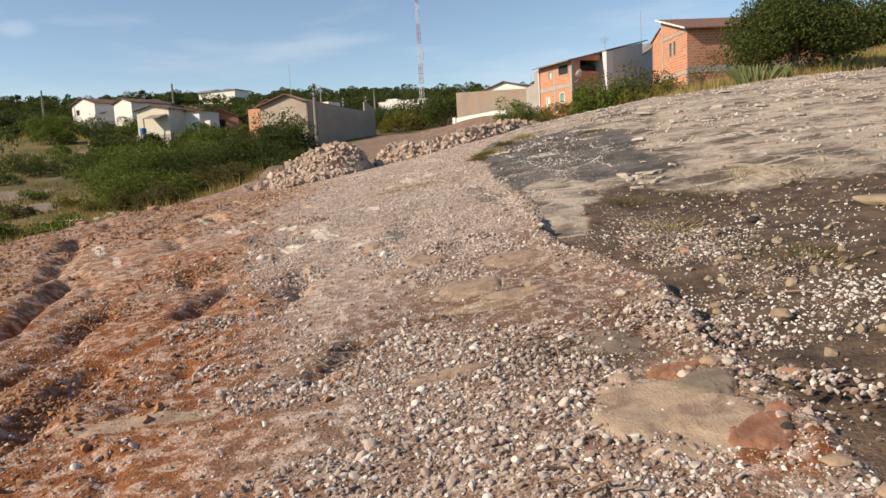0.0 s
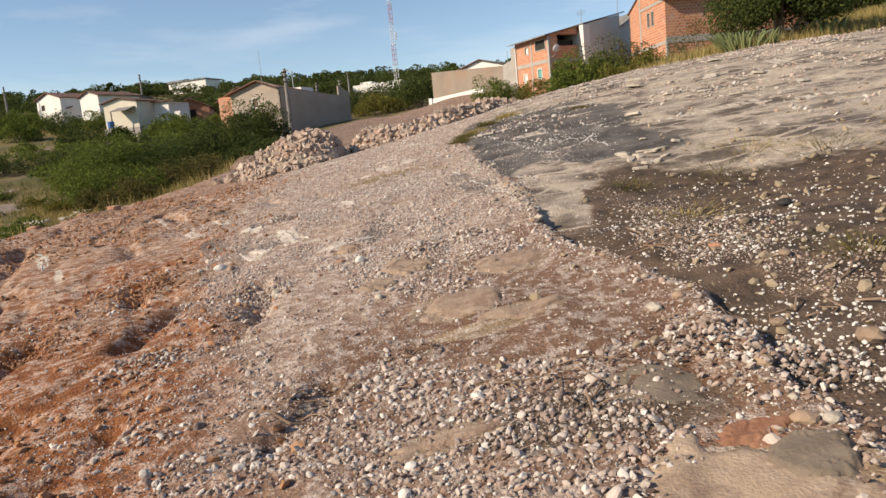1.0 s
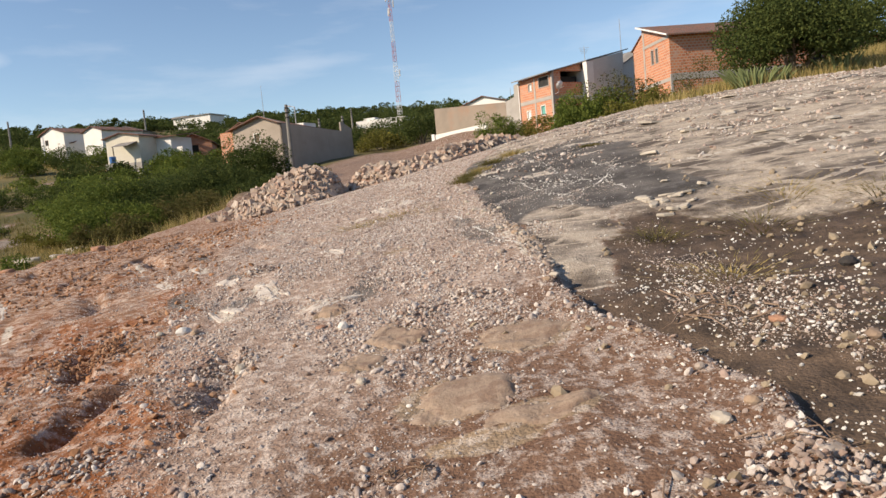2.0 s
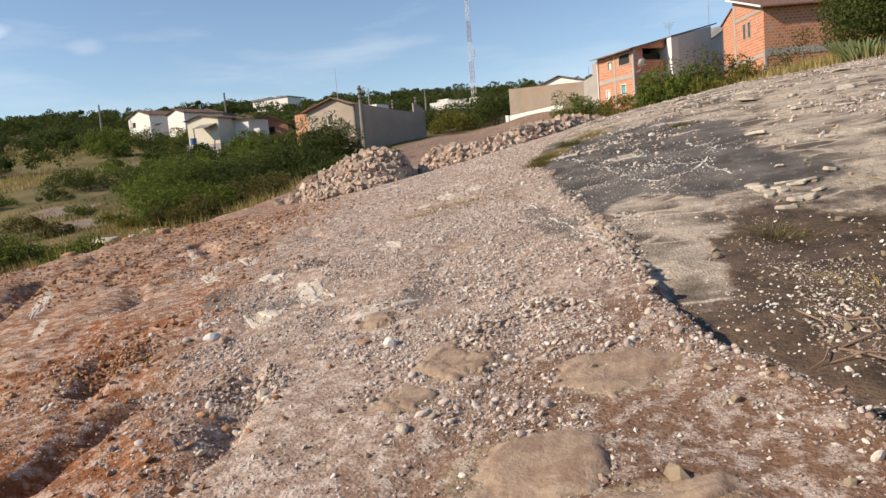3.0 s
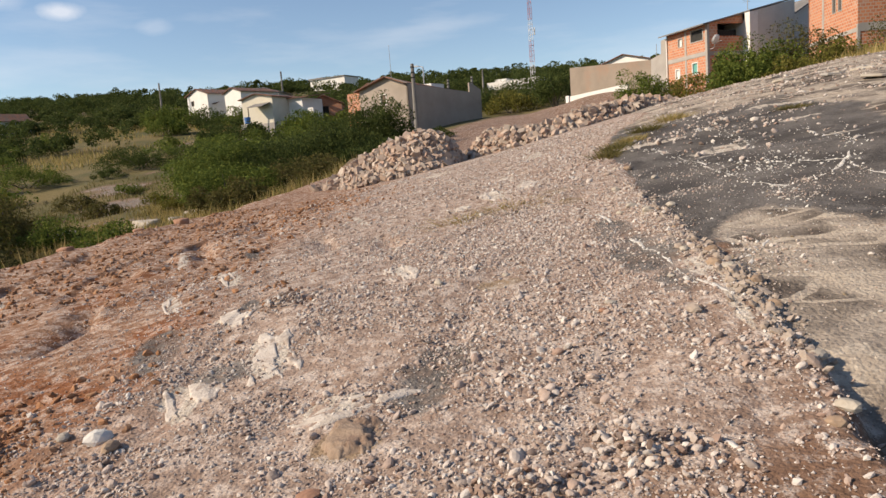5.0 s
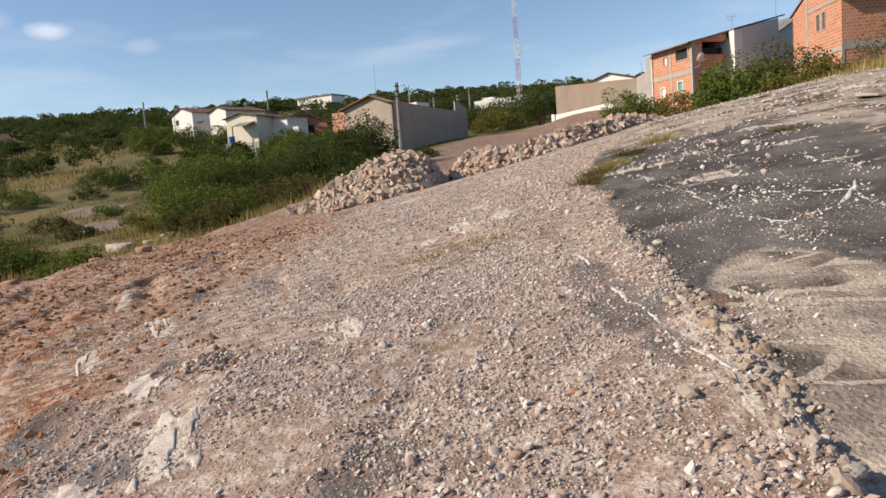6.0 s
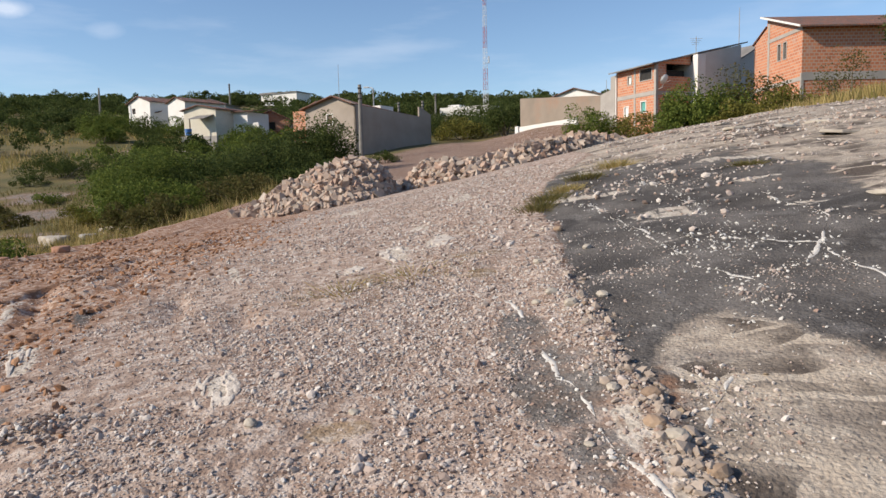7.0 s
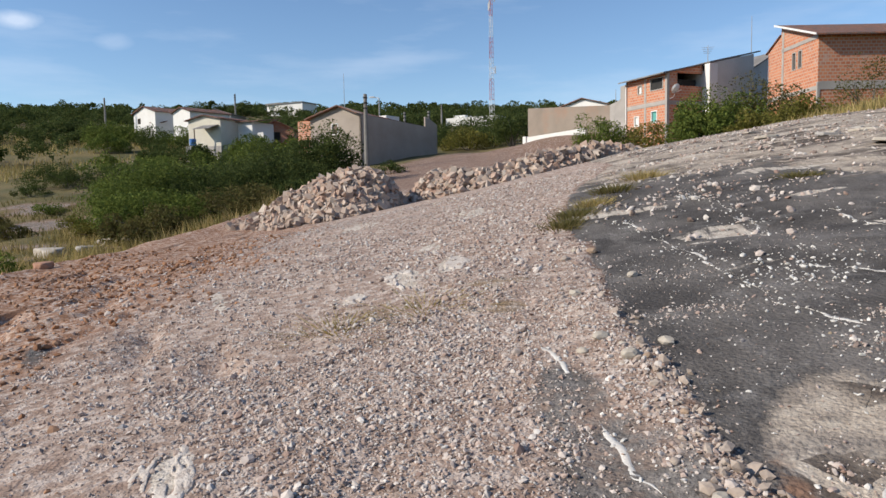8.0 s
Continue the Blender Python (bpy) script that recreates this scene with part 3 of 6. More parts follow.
SLABS = ((0.31, 5.48, 0.28, 0.1, 0.2), (-1.6, 5.35, 0.5, 0.1, 0.0), (1.5, 4.65, 0.4, 0.42), (0.0, 8.8, 0.22, 0.26), (0.93, 8.36, 0.32, 0.28), (-0.22, 8.35, 0.16, 0.2), (0.42, 7.48, 0.34, 0.3), (0.93, 7.12, 0.28, 0.16), (-0.67, 9.8, 0.16, 0.16), (0.55, 6.9, 0.3, 0.12), (-0.17, 11.8, 0.16, 0.1), (0.22, 15.36, 0.25, 0.12), (0.33, 14.7, 0.14, 0.12))
WHITES = ((-1.55, 10.9, 0.12, 0.34, 0.5), (-1.9, 10.43, 0.1, 0.28, 0.6), (-2.25, 11.75, 0.1, 0.26, 0.5), (-0.83, 10.15, 0.18, 0.12), (-6.0, 13.2, 0.07, 1.1, 0.55), (-3.45, 12.85, 0.05, 0.5, 0.6), (-3.4, 13.75, 0.05, 0.6, 0.6), (-0.6, 15.95, 0.12, 0.42, 0.3), (-0.3, 16.45, 0.12, 0.4), (-1.06, 15.5, 0.12, 0.16), (-0.66, 17.5, 0.12, 0.3), (-1.05, 12.45, 0.07, 0.3, 0.4), (-3.2, 13.6, 0.08, 0.5, 0.5), (-0.42, 20.4, 0.2, 0.5), (1.33, 11.0, 0.12, 0.5), (1.22, 11.6, 0.1, 0.3, 0.3), (-4.8, 11.5, 0.05, 0.6, 0.5), (-2.5, 21.6, 0.3, 0.7), (-5.0, 15.6, 0.06, 0.9, 0.5), (-2.6, 16.2, 0.06, 0.5, 0.5))
# pale crusted seams through the gravel
SEAMS = ((0.58, 13.7, 0.06, 0.45, 0.22), (0.84, 12.6, 0.06, 0.5, 0.2), (1.07, 11.8, 0.06, 0.4, 0.25))
GREYS = ((-2.6, 11.3, 0.2, 0.5, 0.5), (-0.43, 10.25, 0.2, 0.22), (-0.33, 10.65, 0.2, 0.2), (0.85, 12.3, 0.3, 0.6, 0.1), (0.68, 13.0, 0.2, 0.45, 0.1), (1.0, 11.5, 0.14, 0.3), (-0.38, 10.5, 0.25, 0.14), (-2.2, 12.0, 0.12, 0.3, 0.4), (-1.75, 10.75, 0.25, 0.16), (-3.6, 14.9, 0.1, 0.4, 0.5))


ROCK_BEDS = ((-23.3, 45.5, 2.6, 1.1), (-29.8, 50.0, 3.0, 1.6), (-36.0, 56.5, 3.0, 1.8), (-24.0, 40.0, 2.0, 0.9), (-29.5, 46.0, 2.2, 1.0), (-21.0, 36.5, 1.4, 0.7), (-18.0, 27.0, 1.2, 0.7), (-26.5, 34.0, 1.4, 0.7))


def rock_bed(x, y):
    """Bare grey bedrock in the valley bottom."""
    return ss(0.25, 0.55, clear_of(x, y, ROCK_BEDS) + 1.3 * (fbm(x * 0.5, y * 0.6, 4, 44) - 0.5)) * ss(-11.5, -13.5, x)


def zones(x, y):
    e = edge(x, y)
    n = fbm(x * 0.7, y * 0.7, 4, 11)
    near = ss(42, 33, y) * ss(-10.6, -9.4, x) * ss(24, 18, x)
    orange = np.maximum(orange_mask(x, y), 0.9 * patch(x, y, 1.78, 4.1, 0.25, 0.22))
    pale_patch = np.maximum(patch(x, y, 1.95, 12.0, 0.5, 0.95, 0.15), patch(x, y, 1.75, 10.9, 0.35, 1.2))
    right = ss(-0.02, 0.1, e)
    dark = right * ss(10.9, 11.7, y + 0.25 * x) * ss(22.5, 19.0, y + 0.9 * (x - 2) + 5 * (n - 0.5)) * ss(4.3, 3.5, x - 0.12 * (y - 14) + 2.0 * (n - 0.5))
    dark = dark * (1 - pale_patch) * ss(12.2, 12.9, y + 0.9 * (2.6 - np.minimum(x, 2.6)) + 1.2 * (n - 0.5) + 0.4)
    dark = np.maximum(dark, 0.62 * clear_of(x, y, GREYS))
    wet = right * ss(12.4, 10.8, y - 0.35 * (x - 2) + 2.5 * (n - 0.5)) * ss(14, 8, x) * (1 - pale_patch)
    wet = np.maximum(wet, 0.8 * patch(x, y, 0.95, 5.5, 0.7, 0.3))
    pale = np.maximum(right * ss(11.6, 13.6, y + 0.35 * x + 1.6 * (n - 0.5)), pale_patch) * near
    grey = ss(6.2, 9.4, y - 2.4 * np.maximum(x, -1.0) + 3 * (n - 0.5)) * ss(-5.0, -1.0, x + 0.16 * (y - 10) + 1.6 * (n - 0.5)) * ss(0.1, -0.1, e) * near
    grey = np.maximum(grey, 0.35 * patch(x, y, 0.2, 4.6, 1.0, 1.3))
    veg = 1 - near
    bare = patch(x, y, -4, 56, 7, 20) + patch(x, y, 5, 60, 9, 8)
    veg = veg * (1 - np.clip(bare, 0, 1))
    rockbed = rock_bed(x, y)
    veg = veg * (1 - rockbed)
    pale = np.maximum(pale, 0.62 * rockbed)
    dark = np.maximum(dark, 0.50 * rockbed)
    slab = clear_of(x, y, SLABS)
    white = np.maximum(clear_of(x, y, WHITES), right * ss(0.64, 0.74, fbm(x * 0.9, y * 2.2, 4, 71)) * ss(13, 17, y + 0.5 * x) * near * 0.8)
    return np.stack([orange, dark, pale, grey], -1), np.stack([wet, veg, slab, white], -1)


gx = spread(-8.2, 5.6, 0.042, -1500, 1500, 1.07)
gy = spread(3.4, 18.5, 0.045, -600, 2500, 1.06)
GX, GY = np.meshgrid(gx, gy)
flat_x, flat_y = GX.ravel(), GY.ravel()
gv = np.stack([flat_x, flat_y, height(flat_x, flat_y)], -1)
idx = np.arange(len(flat_x)).reshape(GX.shape)
gf = np.stack([idx[:-1, :-1], idx[:-1, 1:], idx[1:, 1:], idx[1:, :-1]], -1).reshape(-1, 4)
ground_mesh = mesh_from("ground", gv, gf, M_GROUND, smooth=True)
for key, values in zip(("zone_a", "zone_b"), zones(flat_x, flat_y)):
    layer = ground_mesh.attributes.new(key, "FLOAT_COLOR", "POINT")
    layer.data.foreach_set("color", values.astype(np.float32).ravel())
ground = tagged(new("ground", ground_mesh), "uneven slope of gravel, orange clay and stained bedrock", "ground", kind="structure")


# ---- loose gravel ----
DRIFTS = ((0.45, 9.15, 0.7, 0.5), (0.5, 8.65, 0.3, 0.25), (1.1, 8.95, 0.3, 0.2), (0.55, 5.0, 0.75, 1.3), (0.3, 4.2, 1.1, 0.5), (0.25, 9.4, 0.75, 0.45, 0.3), (0.6, 9.75, 0.5, 0.3), (-0.35, 9.15, 0.3, 0.5), (-1.5, 8.7, 0.5, 0.5), (-1.9, 9.4, 0.4, 0.6), (0.15, 11.0, 0.6, 1.0), (-0.3, 12.6, 0.6, 0.7), (-1.2, 11.6, 0.4, 0.5), (0.2, 13.6, 0.5, 0.7), (-0.9, 13.3, 0.5, 0.4), (0.2, 8.1, 0.4, 0.25), (0.5, 8.0, 0.2, 0.5), (-0.1, 6.6, 0.5, 0.3), (-0.7, 5.6, 0.5, 0.3), (-2.3, 10.9, 0.3, 0.5))
BARES = ((0.9, 12.2, 0.22, 0.55), (0.68, 13.2, 0.16, 0.5), (1.25, 9.5, 0.25, 0.6), (0.9, 9.9, 0.3, 0.25), (1.3, 7.6, 0.5, 0.6), (0.9, 6.6, 0.7, 0.4), (-0.4, 7.4, 0.5, 0.8), (0.3, 7.0, 0.4, 0.3), (-0.9, 8.2, 0.3, 0.7), (-1.25, 14.2, 0.5, 0.35), (-2.5, 13.9, 0.8, 0.3), (-0.2, 11.85, 0.22, 0.3), (-1.0, 10.6, 0.4, 0.25), (-1.6, 12.6, 0.4, 0.3))


def gravel_amount(x, y):
    """0..1: how thickly pebbles lie; they gather in drifts and leave bare soil between."""
    e = edge(x, y)
    n = fbm(x * 0.8, y * 0.8, 4, 17)
    n2 = fbm(x * 2.6, y * 2.6, 3, 27)
    left = ss(0.05, -0.1, e)
    g = left * (0.10 + 0.75 * ss(0.44, 0.60, n + 0.5 * (n2 - 0.5) + 0.12 * ss(9, 12, y) * ss(-3, -1, x)))
    ragged = 0.5 * (n2 - 0.5) + 0.6 * (n - 0.5)
    g = np.maximum(g, left * ss(0.25, 0.6, clear_of(x, y, DRIFTS) + ragged))
    g = g * (1 - 0.86 * ss(0.3, 0.7, clear_of(x, y, BARES) + ragged))
    rim = np.exp(-(((e + 0.1) / 0.14) ** 2)) * ss(3, 6, y) * ss(20, 16, y) * (0.35 + 0.65 * ss(0.4, 0.6, n2))
    g = np.maximum(g, rim)
    wet = ss(0.1, 0.4, e) * ss(12, 10, y)
    g = np.maximum(g, 0.6 * wet * ss(0.54, 0.64, fbm(x * 1.1, y * 1.1, 3, 29)))
    g = np.maximum(g, ss(0, 0.3, e) * ss(10, 12, y) * (0.012 + 0.3 * ss(0.62, 0.72, fbm(x * 1.2, y * 1.2, 3, 47))))
    g = g * (1 - 0.7 * orange_mask(x, y))
    bare = np.maximum(clear_of(x, y, SLABS + SEAMS), 0.9 * clear_of(x, y, WHITES))
    return g * (1 - 0.80 * bare)


def scatter(count, x0, x1, y0, y1, g, power=1.0, keep=gravel_amount):
    x, y = g.uniform(x0, x1, count), g.uniform(y0, y1, count)
    k = g.uniform(size=count) < keep(x, y) ** power
    return x[k], y[k]


def gravel(name, label, count, x0, x1, y0, y1, lo, hi, mat, power=1.0, keep=gravel_amount, sink=0.2, coarse=False, fine=False):
    x, y = scatter(count, x0, x1, y0, y1, rng, power, keep)
    size = lo * (hi / lo) ** (rng.uniform(size=len(x)) ** 2.0)
    return tagged(new(name, stones_mesh(name, x, y, size, rng, mat, sink, coarse=coarse, fine=fine, jag=0.14 if fine else 0.25)), label, "gravel", kind="stuff")


PEBBLES = "pinkish grey, white and brown pebbles strewn over the slope"
gravel("pebbles", PEBBLES, 38000, -4, 3.5, 2.8, 9, 0.006, 0.021, M_STONE_BROWN)
gravel("pebbles", PEBBLES, 60000, -4.5, 2.5, 9, 15, 0.006, 0.020, M_STONE)
gravel("pebbles", PEBBLES, 24000, -6, 4, 15, 26, 0.011, 0.030, M_STONE)
gravel("pebbles", PEBBLES, 5500, -1.6, 1.5, 2.8, 6.4, 0.012, 0.028, M_STONE_BROWN)
gravel("stones", "larger pale and brown stones among the pebbles", 2600, -3.0, 2.2, 4.2, 10.6, 0.014, 0.036, M_STONE, power=1.4, fine=True)
gravel("stones", "larger pale and brown stones among the pebbles", 500, -3.5, 1.4, 10.2, 16, 0.020, 0.036, M_STONE, power=1.4)
gravel("grit", "fine pinkish grey grit between the pebbles", 95000, -4, 3, 2.8, 9, 0.004, 0.010, M_STONE_BROWN, power=0.6, coarse=True)
gravel("grit", "fine pinkish grey grit between the pebbles", 100000, -4.5, 3, 9, 16, 0.0045, 0.011, M_STONE, power=0.6, coarse=True)
spread_out = lambda x, y: ss(0.02, -0.12, edge(x, y)) * (0.25 + 0.75 * ss(0.40, 0.58, fbm(x * 1.4, y * 0.9, 4, 23))) * (1 - 0.8 * orange_mask(x, y)) * (1 - 0.75 * clear_of(x, y, WHITES + SLABS + SEAMS))
gravel("pebbles", PEBBLES, 36000, -5.5, 1.3, 12.5, 25, 0.007, 0.024, M_STONE, keep=spread_out, coarse=True)
gravel("pebbles", PEBBLES, 9000, -4.5, 1.8, 6, 13, 0.007, 0.018, M_STONE, keep=spread_out, coarse=True)
gravel("clods", "orange clay clods and crumbs on the eroded bank", 36000, -9, 0.5, 3, 24, 0.007, 0.045, M_CLOD, keep=lambda x, y: 0.8 * orange_mask(x, y) * ss(0.35, 0.6, fbm(x * 0.9, y * 0.5, 4, 91)))
gravel("pebbles", PEBBLES, 7000, -9, 0.5, 3, 22, 0.006, 0.022, M_STONE_BROWN, keep=lambda x, y: 0.7 * orange_mask(x, y) * ss(0.42, 0.6, fbm(x * 1.1, y * 0.7, 4, 19)))


def flakes(x, y):
    return ss(0.2, 0.8, edge(x, y)) * ss(17, 21, y + x) * (0.15 + 0.85 * ss(0.5, 0.62, fbm(x * 0.5, y * 1.2, 3, 37)))


gravel("rock_chips", "pale chips lying on the weathered rock slope", 22000, 1, 15, 11, 30, 0.010, 0.05, M_STONE, keep=flakes)


# ---- rubble heaps ----
def rubble_block(g):
    """One broken quarry stone, about 1 across."""
    bm = bmesh.new()
    bmesh.ops.create_cube(bm, size=1)
    for v in bm.verts:
        v.co += Vector(g.normal(0, 0.13, 3))
    bmesh.ops.bevel(bm, geom=bm.edges[:], offset=0.07, segments=1, affect="EDGES")
    me = bpy.data.meshes.new("stone")
    bm.to_mesh(me)
    bm.free()
    me.materials.append(M_RUBBLE_ONE)
    return me


BLOCKS = [rubble_block(rng) for _ in range(9)]
BLOCK_V = np.array([[-.5, -.5, -.5], [.5, -.5, -.5], [.5, .5, -.5], [-.5, .5, -.5], [-.5, -.5, .5], [.5, -.5, .5], [.5, .5, .5], [-.5, .5, .5]])
BLOCK_F = np.array([[0, 3, 2, 1], [4, 5, 6, 7], [0, 1, 5, 4], [1, 2, 6, 5], [2, 3, 7, 6], [3, 0, 4, 7]])


def heap(label, cx, cy, reach, profile, count, lo, hi, singles):
    """A heap of broken stone; profile(x, y): its height over the ground. singles: how many of the nearest stones are parts of their own."""
    ob = thing("rubble_heap", Matrix.Translation((cx, cy, ground_z(cx, cy))), label, "rubble heap", "quarry rubble heaps")
    inv = ob.matrix_world.inverted()
    xs, ys = np.meshgrid(np.linspace(cx - reach[0], cx + reach[0], 60), np.linspace(cy - reach[1], cy + reach[1], 60))
    zs = height(xs, ys) + profile(xs, ys) - 0.26
    i = np.arange(3600).reshape(60, 60)
    core = mesh_from("core", np.stack([xs - cx, ys - cy, zs - inv.inverted().translation.z], -1).reshape(-1, 3), np.stack([i[:-1, :-1], i[:-1, 1:], i[1:, 1:], i[1:, :-1]], -1).reshape(-1, 4), M_RUBBLE, True)
    part_mesh("core", core, ob)
    x, y = rng.uniform(cx - reach[0], cx + reach[0], count * 6), rng.uniform(cy - reach[1], cy + reach[1], count * 6)
    p = profile(x, y)
    keep = np.flatnonzero(p > 0.02)[:count]
    x, y, p = x[keep], y[keep], p[keep]
    size = rng.uniform(lo, hi, len(x))
    z = height(x, y) + p + rng.uniform(-0.75, 0.45, len(x)) * size - 0.03
    order = np.argsort(y)
    for k in order[:singles]:
        s = new("stone", BLOCKS[int(rng.integers(len(BLOCKS)))])
        s.parent = ob
        dims = size[k] * rng.uniform((0.9, 0.65, 0.55), (1.45, 1.0, 0.9))
        s.matrix_local = Matrix.LocRotScale((x[k] - cx, y[k] - cy, z[k] - ob.location.z), Euler(rng.uniform(-0.9, 0.9, 3) + np.array((0, 0, rng.uniform(0, 6)))), Vector(dims))
    rest = order[singles:]
    n = len(rest)
    v = BLOCK_V[None] * (size[rest, None] * rng.uniform((0.9, 0.65, 0.55), (1.45, 1.0, 0.9), (n, 3)))[:, None] + rng.normal(0, 0.11, (n, 8, 3)) * size[rest, None, None]
    v = np.einsum("nij,nkj->nki", turns(n, rng), v) + np.stack([x[rest] - cx, y[rest] - cy, z[rest] - ob.location.z], -1)[:, None]
    f = (BLOCK_F[None] + (np.arange(n) * 8)[:, None, None]).reshape(-1, 4)
    me = mesh_from("stones", v.reshape(-1, 3), f, M_RUBBLE)
    tagged(part_mesh("rubble_rest", me, ob), kind="stuff")
    return ob


def heap_one(x, y):
    along = np.interp(x, (-8.5, -7.9, -7.2, -6.6, -5.6, -4.7, -4.1, -3.6, -3.3), (0, 0.12, 0.42, 0.82, 1.08, 1.18, 1.0, 0.55, 0))
    half = 0.35 + 1.5 * along
    bumpy = 0.85 + 0.3 * fbm(x * 1.1, y * 1.1, 3, 15)
    return along * bumpy * ss(1.0, 0.12, np.abs(y - 29.6 - 0.12 * (x + 6)) / (half + 0.3))


RIDGE_X = (-3.6, -2.6, -1.9, -0.7, 0.7, 2.4, 3.6, 4.6)
RIDGE_Y = (31.6, 31.4, 31.2, 31.2, 32.0, 34.0, 36.0, 37.5)


def heap_two(x, y):
    mid = np.interp(x, RIDGE_X, RIDGE_Y)
    tall = np.interp(x, RIDGE_X, (0, 0.72, 0.68, 0.42, 0.5, 0.42, 0.35, 0))
    bumpy = 0.75 + 0.5 * fbm(x * 0.9, y * 0.9, 3, 25)
    return tall * bumpy * ss(1.0, 0.1, np.abs(y - mid) / 1.35)


heap("heap of broken pinkish grey quarry stones on gravel", -5.9, 29.6, (2.7, 2.4), heap_one, 2400, 0.11, 0.23, 300)
heap("long low ridge of broken grey quarry stones", 0.5, 34, (4.2, 4.2), heap_two, 2200, 0.11, 0.23, 300)


# ---- houses ----
def window(parent, p, d, u0, u1, z0, z1, mat, leaf=None, name="window"):
    """A window set in a wall that runs from p along d: a frame round the opening and a dark or shuttered leaf."""
    m = Matrix(((d[0], -d[1], 0, p[0]), (d[1], d[0], 0, p[1]), (0, 0, 1, 0), (0, 0, 0, 1)))
    bm = bmesh.new()
    t = 0.07
    for a in ((u0, u0 + t, z0, z1), (u1 - t, u1, z0, z1), (u0 + t, u1 - t, z0, z0 + t), (u0 + t, u1 - t, z1 - t, z1)):
        box(bm, a[0], a[1], -0.03, 0.10, a[2], a[3])
    bm.transform(m)
    w = part(name, bm, mat, parent)
    bm = bmesh.new()
    box(bm, u0 + t, u1 - t, 0.09, 0.12, z0 + t, z1 - t)
    bm.transform(m)
    part("pane", bm, leaf or M_DARK, w)
    return w


def walls_part(name, parent, mat, runs, label=""):
    for r in runs:
        bm = bmesh.new()
        wall(bm, *r)
        bmesh.ops.remove_doubles(bm, verts=bm.verts[:], dist=0.002)
        unwrap(bm)
        part(name, bm, mat, parent, label)


def sheet_part(name, parent, mat, corners, thick=0.07, label=""):
    bm = bmesh.new()
    slab_between(bm, *corners, thick)
    unwrap(bm)
    return part(name, bm, mat, parent, label)


def boxes_part(name, parent, mat, boxes, label=""):
    bm = bmesh.new()
    for b in boxes:
        box(bm, *b)
    unwrap(bm)
    return part(name, bm, mat, parent, label)


# two-storey brick house: x runs along its shaded side, y back along its lit front
h = thing("brick_house", frame_at(10.11, 61.4, 0, 0.87, 0.49), "two-storey unfinished brick house with a sloping sheet roof", "house", "brick houses")
FL, SL = 4.7, 6.4
top = lambda u: 10.22 + 0.215 * u
front_holes = [(FL - 1.85, FL - 0.4, 9.12, 10.05), (FL - 3.3, FL - 2.75, 9.05, 9.75), (FL - 1.72, FL - 1.05, 6.8, 7.7), (FL - 3.7, FL - 3.1, 6.7, 7.5)]
walls_part("wall", h, M_BRICK, [((0, FL), (0, -1), FL, 4.2, ((0, 10.2), (FL, 10.2)), 0.16, front_holes)], "orange hollow brick front wall")
walls_part("wall", h, M_BRICK, [((0.16, 0), (1, 0), 3.04, 4.2, ((0, top(0.16)), (3.04, top(3.2))), 0.16, [(0.75, 3.04, 9.35, 10.25)])], "brick side wall with an open gap under the roof")
walls_part("wall", h, M_RENDER, [((SL, 0), (0, 1), FL, 4.2, ((0, top(SL)), (FL, top(SL)))), ((SL, FL), (-1, 0), SL, 4.2, ((0, top(SL)), (SL, top(0))))], "grey rendered back wall")
boxes_part("column", h, M_CONCRETE, [(-0.03, 0.19, -0.03, 0.19, 4.2, 10.2)])
boxes_part("column", h, M_CONCRETE, [(-0.03, 0.13, 2.3, 2.5, 4.2, 10.15)])
boxes_part("floor_band", h, M_CONCRETE, [(-0.035, 0.2, 0.2, FL, 8.02, 8.32), (0.2, 3.2, -0.035, 0.2, 7.98, 8.28)])
boxes_part("render_patch", h, M_RENDER, [(1.3, 3.2, -0.022, 0.0, 4.2, 6.6)], "patch of grey render low on the wall")
boxes_part("downpipe", h, M_WHITE, [(-0.12, -0.04, FL - 0.15, FL - 0.07, 5.0, 10.0)], "white plastic downpipe")
boxes_part("annex", h, M_DIRTY_WHITE, [(3.2, SL + 0.9, -0.75, 2.0, 4.5, 10.45)], "dirty whitewashed annex")
# added piece: the annex's sunlit side face, given as whiter colour
boxes_part("lit_strip", h, M_WHITE, [(3.12, 3.85, -0.80, -0.3, 4.5, 10.9)], "whiter strip in place of the annex's sunlit side")
walls_part("gable", h, M_DIRTY_WHITE, [((3.2, -0.75), (1, 0), SL - 2.3, 10.45, ((0, top(3.2)), (SL - 2.3, top(SL + 0.9))), 0.2)])
sheet_part("roof", h, M_FIBRE, [(-0.55, -0.25, top(-0.55) + 0.1), (3.1, -0.25, top(3.1) + 0.1), (3.1, FL + 0.3, top(3.1) + 0.1), (-0.55, FL + 0.3, top(-0.55) + 0.1)], 0.09)
sheet_part("roof", h, M_FIBRE, [(3.12, -0.8, top(3.12) + 0.14), (SL + 1.5, -0.8, top(SL + 1.5) + 0.14), (SL + 1.5, FL + 0.3, top(SL + 1.5) + 0.14), (3.12, FL + 0.3, top(3.12) + 0.14)], 0.09)
# solid block behind the openings, the rooms' shade put into its colour
boxes_part("shade_block", h, M_DARK, [(0.5, 3.1, 0.6, FL - 0.3, 4.4, 9.9)], "near-black block in place of the shaded rooms")
for k, (a, b, c, d) in enumerate(front_holes):
    window(h, (0, FL), (0, -1), a, b, c, d, M_CONCRETE if k < 2 else M_WHITE, (M_DARK, M_WHITE, M_TEAL, M_WHITE)[k])
dish = thing("satellite_dish", frame_at(10.5, 61.2, 8.75, 0.6, -0.8), "pale round satellite dish bracketed to the brick wall", "dish")
bm = bmesh.new()
